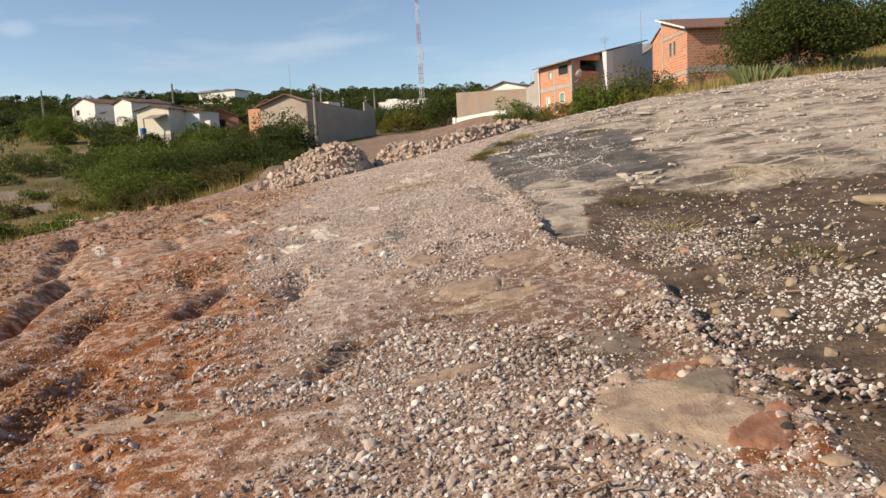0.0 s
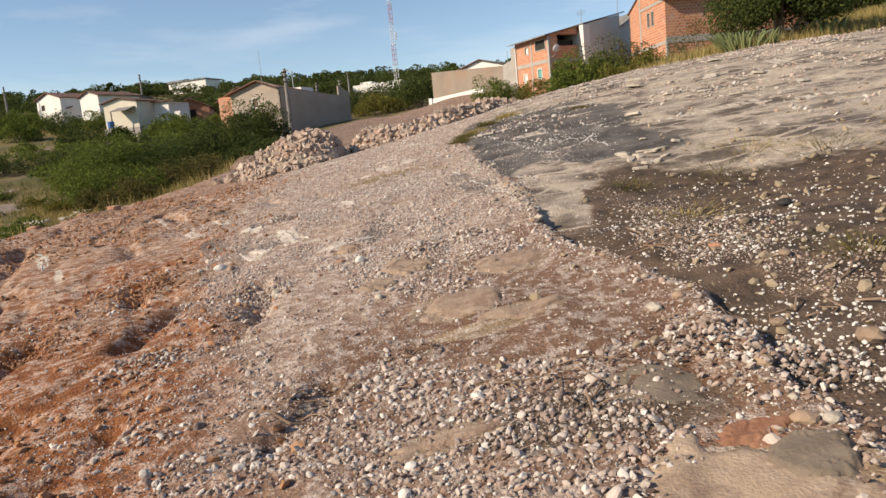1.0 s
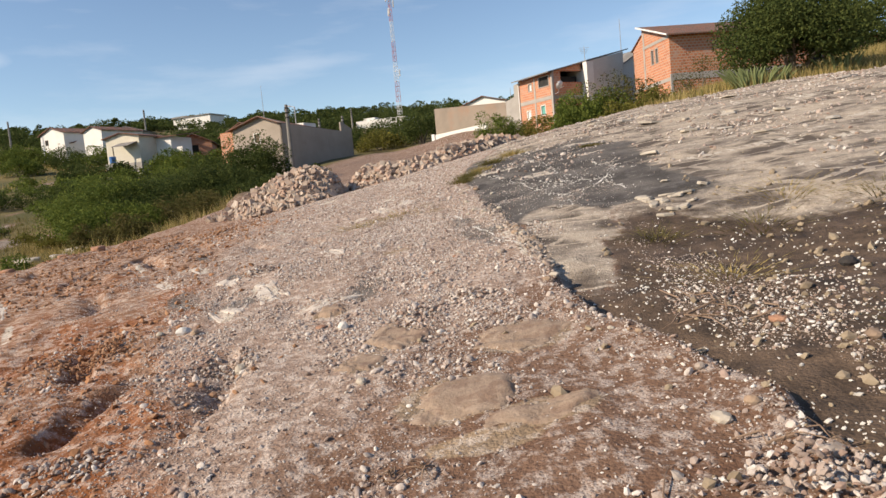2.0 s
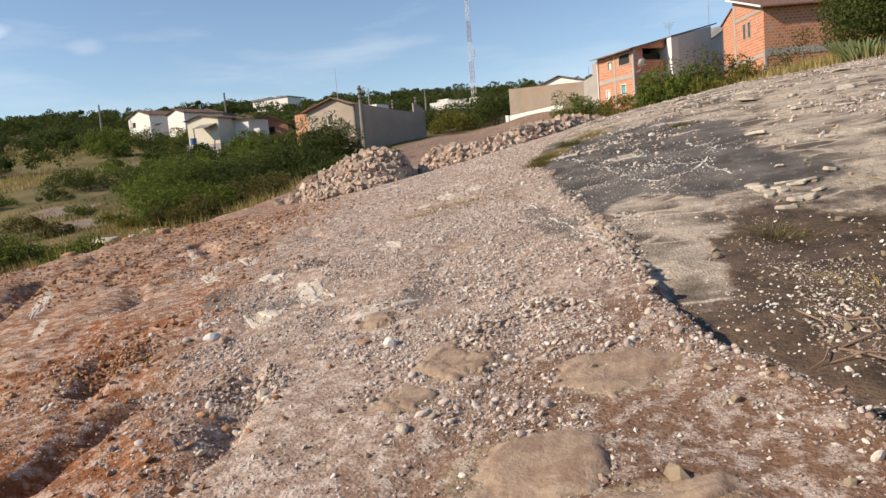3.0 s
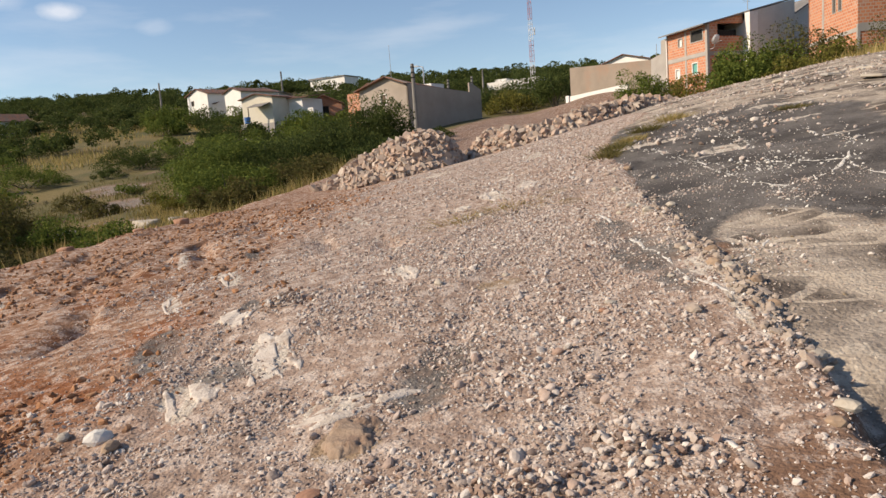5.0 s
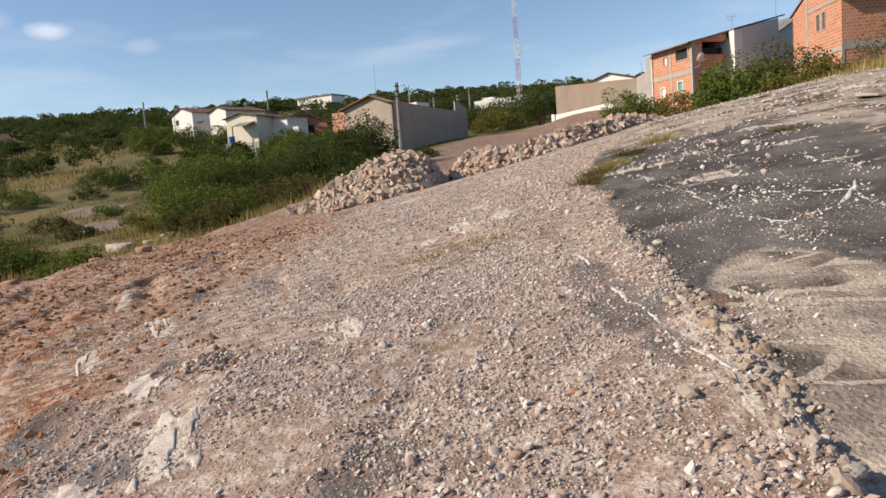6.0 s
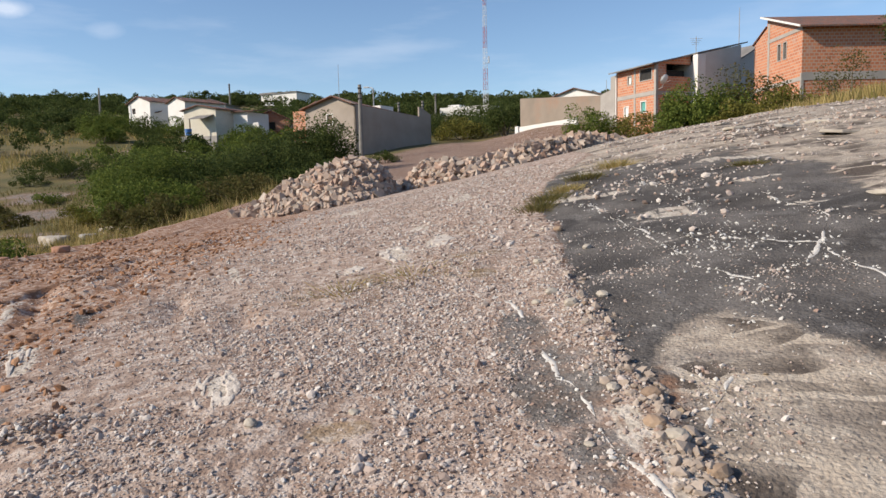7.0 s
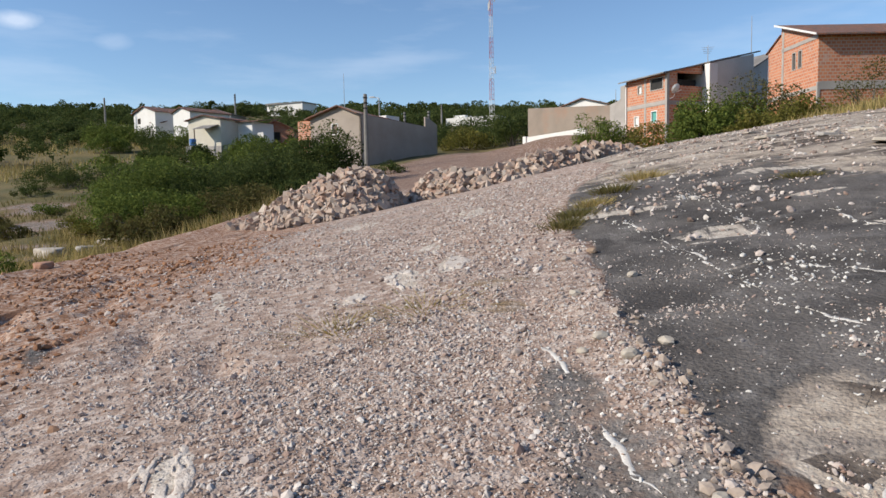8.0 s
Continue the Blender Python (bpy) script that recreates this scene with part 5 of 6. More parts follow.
THICKET = "dense thorn scrub of small dark green leaves"
for bx, by, bw, bd, bh, mt, lb in (
    (-22.3, 48.5, 5, 5, 3.9, M_LEAF, "dense green thorn bush in the valley"), (-19.9, 44.5, 6, 5, 4.2, M_LEAF, "dense green thorn bush in the valley"),
    (-17.0, 46, 8, 6, 4.4, M_LEAF_DARK, THICKET), (-14.0, 48, 7, 6, 5.1, M_LEAF_DARK, THICKET),
    (-17.3, 40.5, 5.5, 4.5, 2.6, M_LEAF, "dense green thorn bush in the valley"), (-13.2, 42, 6, 5, 2.7, M_LEAF_OLIVE, "half dry olive brown scrub beside the quarry stones"),
    (-16.0, 38.5, 5.5, 4, 1.8, M_LEAF_OLIVE, "half dry olive brown scrub beside the quarry stones"), (-10.4, 45, 4.5, 4, 3.4, M_LEAF_DARK, THICKET),
    (-14.5, 53, 6.0, 5, 5.4, M_LEAF_DARK, THICKET), (-24, 54, 7, 6, 4.5, M_LEAF_DARK, THICKET), (-26.8, 58, 7, 5, 4.0, M_LEAF, "dense green thorn bush in the valley"),
    (-19, 56, 7, 6, 5.0, M_LEAF_DARK, THICKET), (-9.6, 58.5, 2.4, 2, 4.4, M_LEAF_DARK, "small green bush at the foot of the power pole"),
    (-37.5, 43, 7, 6, 3.4, M_LEAF_YELLOW, "yellowish scrub on the valley slope"), (-30, 38, 4, 3, 1.2, M_LEAF_OLIVE, "low olive scrub in the valley"),
    (-22, 33, 2.6, 2.2, 0.7, M_LEAF, "small green bush among valley rocks"), (-25, 29, 3, 2.5, 0.3, M_LEAF_YELLOW, "low yellowish shrub among valley rocks"),
    (-15, 21, 3.2, 3, 0.9, M_LEAF_YELLOW, "yellow green shrub in the valley grass"), (-17.2, 23, 3.6, 3, 1.3, M_LEAF_OLIVE, "green shrub in the valley grass"), (-20, 25, 4, 3.4, 1.7, M_LEAF_YELLOW, "yellow green shrub in the valley grass"), (-22.5, 28, 4, 3.5, 1.8, M_LEAF_OLIVE, "green shrub in the valley grass"), (-25, 31, 4.4, 4, 2.0, M_LEAF_YELLOW, "yellow green shrub in the valley grass"), (-27, 35, 4.5, 4, 2.2, M_LEAF_OLIVE, "green shrub in the valley grass"), (-30, 33.5, 5, 4, 2.2, M_LEAF_DARK, "dark green shrub in the valley grass"), (-13, 17.5, 2.6, 2.4, 0.5, M_LEAF, "green shrub in the valley grass"),
    (-15.2, 27.5, 2.2, 2, 0.6, M_LEAF, "small green bush below the clay bank"), (-30, 62, 8, 6, 5.0, M_LEAF_DARK, THICKET), (-40, 66, 8, 6, 5.4, M_LEAF_DARK, THICKET), (-47, 60, 8, 6, 4.2, M_LEAF, "dense green thorn bush in the valley"),
    (-27.0, 43.0, 2.4, 2, 0.4, M_LEAF_OLIVE, "low olive scrub among valley rocks"), (-32.5, 53.5, 2.6, 2.2, 1.5, M_LEAF, "small green bush among valley rocks"), (-26.5, 47.8, 2.0, 1.8, 1.0, M_LEAF_YELLOW, "low yellowish shrub among valley rocks"), (-34.0, 49.5, 3.0, 2.4, 1.3, M_LEAF_OLIVE, "low olive scrub among valley rocks"), (-39.5, 61.0, 3.4, 2.6, 2.8, M_LEAF_DARK, "dark green shrub in the valley grass"), (-21.8, 42.2, 1.8, 1.6, 0.6, M_LEAF_YELLOW, "low yellowish shrub among valley rocks"), (-45, 72, 4, 3, 4.6, M_LEAF_DARK, "dark green shrub in the valley grass"),
    (-55, 52, 9, 6, 3.4, M_LEAF_DARK, THICKET), (-44, 36, 6, 5, 1.8, M_LEAF_YELLOW, "yellowish scrub on the valley slope"), (-52, 42, 7, 5, 2.2, M_LEAF, "dense green thorn bush in the valley"),
):
    tall = max(0.9, bh - ground_z(bx, by))
    bush(bx, by, bw, bd, tall, mt, lb, leaves=int(900 * bw * min(tall, 5) * (1.0 if by < 50 else 0.7)), size=0.058, clumps=int(20 + 4 * bw), group="valley scrub")
for bx, by, bw, tz in ((-62, 112, 6, 14.0), (-66.5, 112, 6, 14.2), (-55, 107, 5.5, 12.8), (-50, 106, 6, 12.3), (-42.5, 86, 5, 8.1), (-37, 84, 4.5, 8.1), (-32.5, 88, 6, 9.2), (-28, 82, 6, 8.4), (-22, 76, 6, 7.6), (-58, 100, 6, 11.2)):
    low = ground_z(bx, by)
    bush(bx, by, bw, 4, max(1.4, tz - low), M_LEAF if bw > 5.6 else M_LEAF_DARK, "green bush below the hillside houses", int(900 * bw), 0.11, 30, group="hillside bushes")
tree_label = "broad green tree with a dense rounded crown"
bush(-12.5, 52, 4.6, 4.4, 6.6 - ground_z(-12.5, 52), M_LEAF_DARK, "feathery dark tree in front of the grey block house", 16000, 0.07, 46, "tree", "tree", "", base=0.2)
bush(4.2, 50.5, 3.2, 2.8, 2.9, M_LEAF, "round green bush on the bare slope", 6000, 0.055, 30, group="bushes by the brick houses", z=3.5)
bush(7.6, 53.5, 3.0, 2.5, 1.9, M_LEAF_YELLOW, "thin weedy bush at the foot of the brick house", 2600, 0.065, 24, group="bushes by the brick houses", z=4.2)
bush(6.0, 55.5, 3.6, 2.5, 1.8, M_LEAF_OLIVE, "thin weedy bush at the foot of the brick house", 2400, 0.065, 24, group="bushes by the brick houses", z=4.3)
bush(10.2, 47.5, 4.6, 3.2, 3.3, M_LEAF, "leafy green bush between the brick houses", 9000, 0.07, 40, group="bushes by the brick houses", z=4.0)
bush(12.6, 48.5, 4.8, 3.2, 3.9, M_LEAF_OLIVE, "leafy half dry bush between the brick houses", 8500, 0.07, 40, group="bushes by the brick houses", z=4.1)
bush(8.9, 46.0, 2.8, 2.4, 2.4, M_LEAF, "leafy green bush between the brick houses", 5000, 0.07, 28, group="bushes by the brick houses", z=3.9)
bush(13.6, 45.5, 4.4, 2.6, 1.8, M_LEAF_YELLOW, "low yellow green weeds along the crest", 5000, 0.06, 34, group="bushes by the brick houses", z=4.5)
bush(11.3, 44.5, 3.4, 2.4, 1.5, M_LEAF_YELLOW, "low yellow green weeds along the crest", 4000, 0.06, 28, group="bushes by the brick houses", z=4.2)
bush(14.8, 41.5, 2.6, 2.2, 3.0, M_LEAF_OLIVE, "thin open shrub before the brick wall", 1500, 0.045, 24, group="bushes by the brick houses", z=4.6)
bush(14.7, 31.4, 5.0, 4.8, 8.7 - ground_z(14.7, 31.4), M_LEAF_DARK, tree_label, 46000, 0.055, 90, "tree", "tree", "", base=0.22, shell=0.25)
bush(30.5, 50, 7, 6, 6.5, M_LEAF_DARK, tree_label, 18000, 0.10, 50, "tree", "tree", "", z=6.2, base=0.25)
bush(-1.4, 83, 4.4, 4, 4.6, M_LEAF_DARK, "small feathery tree beside the boundary wall", 7000, 0.09, 34, "tree", "tree", "", z=6.2, base=0.25)
for bx, by, bw, bh in ((-4.5, 90, 7, 3.6), (-9.5, 94, 7, 3.2), (-6.5, 86, 6, 2.6), (-13, 98, 7, 3.4), (-3.0, 97, 7, 4.0), (-8, 104, 9, 4)):
    bush(bx, by, bw, 5, bh, M_LEAF_DARK if by > 88 else M_LEAF_YELLOW, "low green scrub along the lane", 4200, 0.10, 30, group="lane scrub")


def wood(name, label, spots, mat, size, per):
    """Far scrub woodland as one mesh of leaf clumps."""
    g = np.random.default_rng(5)
    quads = []
    for x, y, w, h in spots:
        z = ground_z(x, y)
        for c, r in lobes(w, w, h, 7, g, 0.2):
            quads.append(leaf_cloud(per, np.array(c) + (x, y, z), r, size, g, 0.55))
    me = crown_mesh(name, np.concatenate(quads), mat)
    return tagged(new(name, me), label, "woodland", kind="stuff")


def wood_spots(n, x0, x1, y0, y1, keep, g):
    out = []
    while len(out) < n:
        x, y = g.uniform(x0, x1), g.uniform(y0, y1)
        if keep(x, y):
            out.append((x, y, g.uniform(4.5, 8.5), g.uniform(2.8, 5.0)))
    return out


CLEAR = ((-62, 113, 9, 12), (-52, 112, 9, 12), (-40, 90, 9, 12), (-30, 95, 8, 9), (-60, 168, 11, 24), (-8, 125, 15, 26), (5, 95, 8, 7), (-108, 106, 15, 8), (-14, 80, 9, 12), (-25, 84, 6, 8))


def wooded(x, y):
    if any(((x - a) / c) ** 2 + ((y - b) / d) ** 2 < 1 for a, b, c, d in CLEAR):
        return False
    return y > 105 or (x < -45 and vnoise(np.array([x * 0.07]), np.array([y * 0.07]), 3)[0] > 0.52 and y > 75)


far_g = np.random.default_rng(12)
wood("scrub_woodland", "dark green scrub woodland covering the far hill", wood_spots(420, -190, 20, 75, 175, wooded, far_g), M_LEAF_DARK, 0.17, 120)
wood("scrub_woodland", "green scrub woodland along the skyline", wood_spots(260, -290, 25, 170, 235, wooded, far_g), M_LEAF_DARK, 0.24, 90)
wood("scrub_woodland", "scattered green scrub on the valley slope", [(x, y, w * 0.55, h * 0.5) for x, y, w, h in wood_spots(280, -120, -14, 50, 100, lambda x, y: x < -13 - 0.25 * (y - 22) and not (abs(x / (y - 7) + 0.77) < 0.13 and y < 82) and not (-75 < x < -38 and 84 < y < 110), far_g)], M_LEAF, 0.11, 70)

wood("scrub_woodland", "green scrub below the white hilltop building", [(-76 + 3.0 * k, 183.0 + (k % 3), 5.0, max(1.5, 24.9 - ground_z(-76 + 3.0 * k, 183.0))) for k in range(9)], M_LEAF_DARK, 0.25, 50)


def grass(name, label, count, x0, x1, y0, y1, tall, wide, mat, keep, lift=0.0):
    g = np.random.default_rng(int(abs(x0 * 17 + y0)) + 1)
    x, y = g.uniform(x0, x1, count), g.uniform(y0, y1, count)
    k = g.uniform(size=count) < keep(x, y)
    x, y = x[k], y[k]
    n = len(x)
    z = height(x, y) + lift
    h = tall * g.uniform(0.5, 1.25, n)
    a = g.uniform(0, 2 * np.pi, n)
    lean = g.normal(0, 0.28, (n, 2)) * h[:, None]
    c, s = np.cos(a) * wide, np.sin(a) * wide
    v = np.stack([np.stack([x - c, y - s, z - 0.02], -1), np.stack([x + c, y + s, z - 0.02], -1), np.stack([x + lean[:, 0], y + lean[:, 1], z + h], -1)], 1)
    me = mesh_from(name, v.reshape(-1, 3), np.arange(3 * n).reshape(n, 3), mat)
    return tagged(new(name, me), label, "grass", kind="stuff")


crest = lambda x, y: ss(28.4, 30.2, y) * ss(9.0, 11.5, x) * (0.3 + 0.7 * ss(0.35, 0.55, fbm(x * 0.3, y * 0.3, 3, 8)))
grass("dry_grass", "tall golden dry grass along the crest", 60000, 9, 32, 28.4, 50, 0.42, 0.016, M_DRYGRASS, crest)
grass("green_grass", "yellow green weeds along the crest", 9000, 9, 32, 29, 50, 0.4, 0.025, M_GRASS, crest)
bank = lambda x, y: ss(-9.3, -10.4, x) * (1 - 0.95 * rock_bed(x, y)) * (0.35 + 0.65 * ss(0.4, 0.6, fbm(x * 0.4, y * 0.4, 3, 18)))
grass("valley_grass", "straw and green grass below the clay bank", 40000, -24, -9, 11, 48, 0.5, 0.018, M_DRYGRASS, bank)
grass("valley_grass", "green grass and weeds in the valley", 26000, -40, -9.2, 11, 60, 0.38, 0.03, M_GRASS, bank)
grass("hill_grass", "golden grass on the far hillside", 22000, -110, -30, 60, 125, 0.7, 0.07, M_DRYGRASS, lambda x, y: ss(0.4, 0.55, fbm(x * 0.05, y * 0.08, 3, 28)))


def cactus(x, y, w, h, stems, label):
    g = np.random.default_rng(int(abs(x * 91 + y)))
    z = ground_z(x, y)
    ob = thing("cactus", Matrix.Translation((x, y, z)), label, "cactus", "cacti on the crest")
    for _ in range(stems):
        bx, by = g.uniform(-0.35, 0.35) * w, g.uniform(-0.3, 0.3) * w
        lean = bx * g.uniform(0.5, 1.2)
        t = h * g.uniform(0.55, 1.0)
        r = g.uniform(0.03, 0.05)
        bm = bmesh.new()
        rings, sides = [], 12
        for k in range(6):
            f = k / 5
            rr = r * (0.8 + 0.3 * f) * (1 if k < 5 else 0.35)
            c = Vector((bx + lean * f**1.6, by, -0.1 + t * f))
            rings.append([bm.verts.new(c + Vector((math.cos(q), math.sin(q), 0)) * rr * (1.0 if i % 2 else 0.74)) for i, q in enumerate(2 * math.pi * i / sides for i in range(sides))])
        for a, b in zip(rings, rings[1:]):
            for i in range(sides):
                bm.faces.new((a[i], a[(i + 1) % sides], b[(i + 1) % sides], b[i]))
        bm.faces.new(rings[-1])
        part("stem", bm, M_CACTUS, ob)
    return ob


cactus(12.1, 29.6, 2.0, 0.85, 48, "spreading clump of pale green columnar cactus")
cactus(12.9, 29.9, 1.6, 0.75, 30, "spreading clump of pale green columnar cactus")
cactus(15.9, 30.6, 1.9, 0.8, 36, "low clump of pale green columnar cactus")


def tuft(x, y, r, h, n, mat, label):
    g = np.random.default_rng(int(abs(x * 77 + y * 19)))
    base = ground_z(x, y)
    px, py = g.normal(0, r * 0.5, n), g.normal(0, r * 0.5, n)
    hh = h * g.uniform(0.4, 1.2, n)
    a = g.uniform(0, 6.28, n)
    c, s = np.cos(a) * 0.007, np.sin(a) * 0.007
    z = height(px + x, py + y) - base
    lx, ly = px * 0.6 + g.normal(0, 0.35, n) * hh, py * 0.6 + g.normal(0, 0.35, n) * hh
    v = np.stack([np.stack([px - c, py - s, z - 0.01], -1), np.stack([px + c, py + s, z - 0.01], -1), np.stack([px + lx, py + ly, z + hh], -1)], 1)
    ob = new("grass_tuft", mesh_from("grass_tuft", v.reshape(-1, 3), np.arange(3 * n).reshape(n, 3), mat))
    ob.location = (x, y, base)
    tagged(ob, label, "grass", kind="stuff")


for tx, ty, tr, th, tm in ((0.85, 17.5, 0.2, 0.09, M_GRASS), (1.0, 18.0, 0.22, 0.10, M_GRASS), (1.25, 18.7, 0.22, 0.10, M_DRYGRASS), (1.6, 19.4, 0.25, 0.12, M_GRASS), (2.2, 20.7, 0.3, 0.13, M_DRYGRASS), (3.6, 18.3, 0.2, 0.06, M_GRASS)):
    tuft(tx, ty, tr, th, 420, tm, "tuft of short grass at the edge of the dark rock")
for tx, ty, tr, th, tm in ((3.8, 10.9, 0.5, 0.12, M_GRASS), (4.5, 11.7, 0.6, 0.12, M_DRYGRASS), (2.9, 9.5, 0.4, 0.1, M_DRYGRASS), (3.4, 7.3, 0.3, 0.12, M_GRASS), (5.2, 11.0, 0.6, 0.12, M_GRASS), (2.7, 11.0, 0.3, 0.1, M_GRASS), (-0.9, 14.6, 0.35, 0.08, M_DRYGRASS), (-0.3, 14.9, 0.4, 0.08, M_DRYGRASS)):
    tuft(tx, ty, tr, th * 0.6, 260, tm, "sparse straw coloured weeds on wet soil")


# ---- single rocks, slabs, veins, twigs ----
ICO3 = bmesh.new()
bmesh.ops.create_icosphere(ICO3, subdivisions=4, radius=1)
ICO3_V = np.array([v.co for v in ICO3.verts])
ICO3_F = np.array([[v.index for v in f.verts] for f in ICO3.faces])
ICO3.free()


def rock(x, y, size, tone, label, name="rock", flat=0.6, jag=0.16, turn=0.0, stretch=1.3):
    g = np.random.default_rng(int(abs(x * 313 + y * 97)) + 1)
    big = size > 0.12
    v, f = (ICO3_V, ICO3_F) if big else (ICO2_V, ICO2_F)
    if big:
        o = g.uniform(0, 90)
        n = fbm(v[:, 0] * 1.4 + o + v[:, 2], v[:, 1] * 1.4 + v[:, 2] * 0.7, 5, 3) - 0.5
        v = v * (1 + 0.75 * n)[:, None]
        v = np.where(v > 0.62, 0.62 + 0.3 * (v - 0.62), v)
    else:
        v = v * (1 + jag * g.normal(size=(len(v), 1)).clip(-1.6, 1.6) * 0.45)
    v = v * (stretch * size, size, flat * size)
    c, s = math.cos(turn), math.sin(turn)
    v = np.stack([v[:, 0] * c - v[:, 1] * s, v[:, 0] * s + v[:, 1] * c, v[:, 2] + (0.15 if big else 0.42) * flat * size], -1)
    ob = new(name, mesh_from(name, v, f, tone, smooth=big))
    ob.location = (x, y, ground_z(x, y))
    return tagged(ob, label, name, "loose rocks")


T_PALE = mottled("pale_stone", (0.40, 0.345, 0.275), (0.52, 0.465, 0.385), 6, 50)
T_RED = mottled("reddish_stone", (0.34, 0.17, 0.10), (0.44, 0.25, 0.16), 6, 50)
T_BROWN = mottled("brown_stone", (0.22, 0.15, 0.10), (0.33, 0.24, 0.17), 6, 50)
T_OUT = mottled("weathered_outcrop", (0.25, 0.19, 0.125), (0.37, 0.295, 0.20), 3, 30, stain=(0.15, 0.12, 0.09))
T_DARK = mottled("charred_stone", (0.025, 0.022, 0.02), (0.06, 0.05, 0.045), 8, 50)
T_WHITE = mottled("white_stone", (0.62, 0.59, 0.53), (0.74, 0.71, 0.66), 6, 50)
T_TAN = mottled("tan_sandstone", (0.32, 0.215, 0.14), (0.42, 0.31, 0.215), 4, 40)
T_BED_LIP = mottled("dusty_stone", (0.33, 0.26, 0.205), (0.47, 0.39, 0.32), 6, 50)
for rx, ry, rs, tone, lb, fl in (
    (1.89, 5.08, 0.055, T_PALE, "smooth pale oval stone on wet soil", 0.6), (2.18, 4.97, 0.085, T_RED, "reddish rounded rock by the trickle", 0.6),
    (2.53, 5.87, 0.085, T_BROWN, "brown rounded rock by the trickle", 0.8), (1.87, 3.93, 0.07, T_TAN, "flat tan sandstone piece", 0.4),
    (1.83, 4.26, 0.04, T_DARK, "small black charred lump of stone", 1.0), (3.66, 9.06, 0.09, T_DARK, "black lump on wet gravel", 0.8),
    (-2.16, 10.07, 0.085, T_WHITE, "angular white rock on orange gravel", 0.8), (-2.0, 9.95, 0.06, T_TAN, "small tan rock on orange gravel", 0.7), (-2.4, 10.1, 0.05, T_PALE, "pale angular rock on orange gravel", 0.7),
    (2.88, 7.47, 0.07, T_BROWN, "brown rock on the wet slope", 0.7), (2.59, 8.03, 0.07, T_RED, "red brown clod on the wet slope", 0.6),
    (1.04, 4.15, 0.035, T_TAN, "rounded tan pebble among gravel", 0.8), (1.93, 3.7, 0.06, T_TAN, "tan stone in gravel", 0.6), (2.26, 6.28, 0.06, T_BROWN, "brown stone in the trickle", 0.6),
    (-1.23, 8.78, 0.055, T_PALE, "upright pale stone in a hollow", 1.5), (-0.19, 7.96, 0.05, T_PALE, "rounded grey stone on gravel", 0.75),
    (1.46, 10.34, 0.06, T_PALE, "tan stone on the gravel lip", 0.7), (1.26, 11.69, 0.055, T_TAN, "rounded stone on the gravel lip", 0.75), (1.30, 11.98, 0.06, T_BROWN, "angular stone on the gravel lip", 0.8),
    (1.43, 11.33, 0.06, T_TAN, "block of stone on the gravel lip", 0.8), (0.57, 11.16, 0.05, T_PALE, "flat white chip on gravel", 0.35), (0.52, 11.05, 0.03, T_RED, "broken red brick piece", 0.7),
    (-0.62, 11.83, 0.045, T_PALE, "pale egg shaped stone", 0.8), (-0.14, 11.97, 0.04, T_PALE, "pale flat stone on gravel", 0.5), (0.78, 13.6, 0.04, T_PALE, "pale stone by the dark rock", 0.7),
    (-0.70, 9.40, 0.07, T_RED, "flat reddish stone in gravel", 0.35), (-0.49, 9.28, 0.055, T_WHITE, "pale upright stone in gravel", 1.2),
    (-2.46, 6.06, 0.03, T_WHITE, "small white stone on the orange clay", 1.1), (5.0, 8.9, 0.26, T_OUT, "tan weathered boulder on the slope", 0.30), (5.7, 9.4, 0.30, T_OUT, "tan weathered boulder on the slope", 0.28),
    (-8.9, 22.0, 0.16, T_RED, "orange clay boulder on the bank edge", 0.8), (-9.1, 20.6, 0.14, T_RED, "orange clay boulder on the bank edge", 0.7), (-9.0, 18.2, 0.13, T_RED, "orange clay boulder on the bank edge", 0.6),
):
    rock(rx, ry, rs if rs > 0.12 else 0.7 * rs, tone, lb, flat=fl, turn=rx * 7)
for k in range(42):
    g = np.random.default_rng(400 + k)
    ty = g.uniform(4.2, 16.5)
    tx = float(np.interp(ty, EDGE_Y, EDGE_X)) + g.normal(-0.05, 0.13)
    rock(tx, ty, g.uniform(0.015, 0.045), (T_PALE, T_TAN, T_BED_LIP, T_PALE, T_TAN)[k % 5], ("pale", "tan", "dusty", "pale", "tan")[k % 5] + " stone on the crumbling gravel lip", flat=g.uniform(0.5, 0.9), turn=g.uniform(0, 6))
for k in range(26):
    g = np.random.default_rng(700 + k)
    tx, ty = g.uniform(-26, -10.5), g.uniform(17, 40)
    rock(tx, ty, g.uniform(0.25, 0.9), (T_PALE, T_BROWN, M_CONCRETE, T_DARK)[k % 4], ("pale", "brown", "grey", "blackened")[k % 4] + " rock lying in the grassy valley", flat=g.uniform(0.3, 0.6), turn=g.uniform(0, 6))


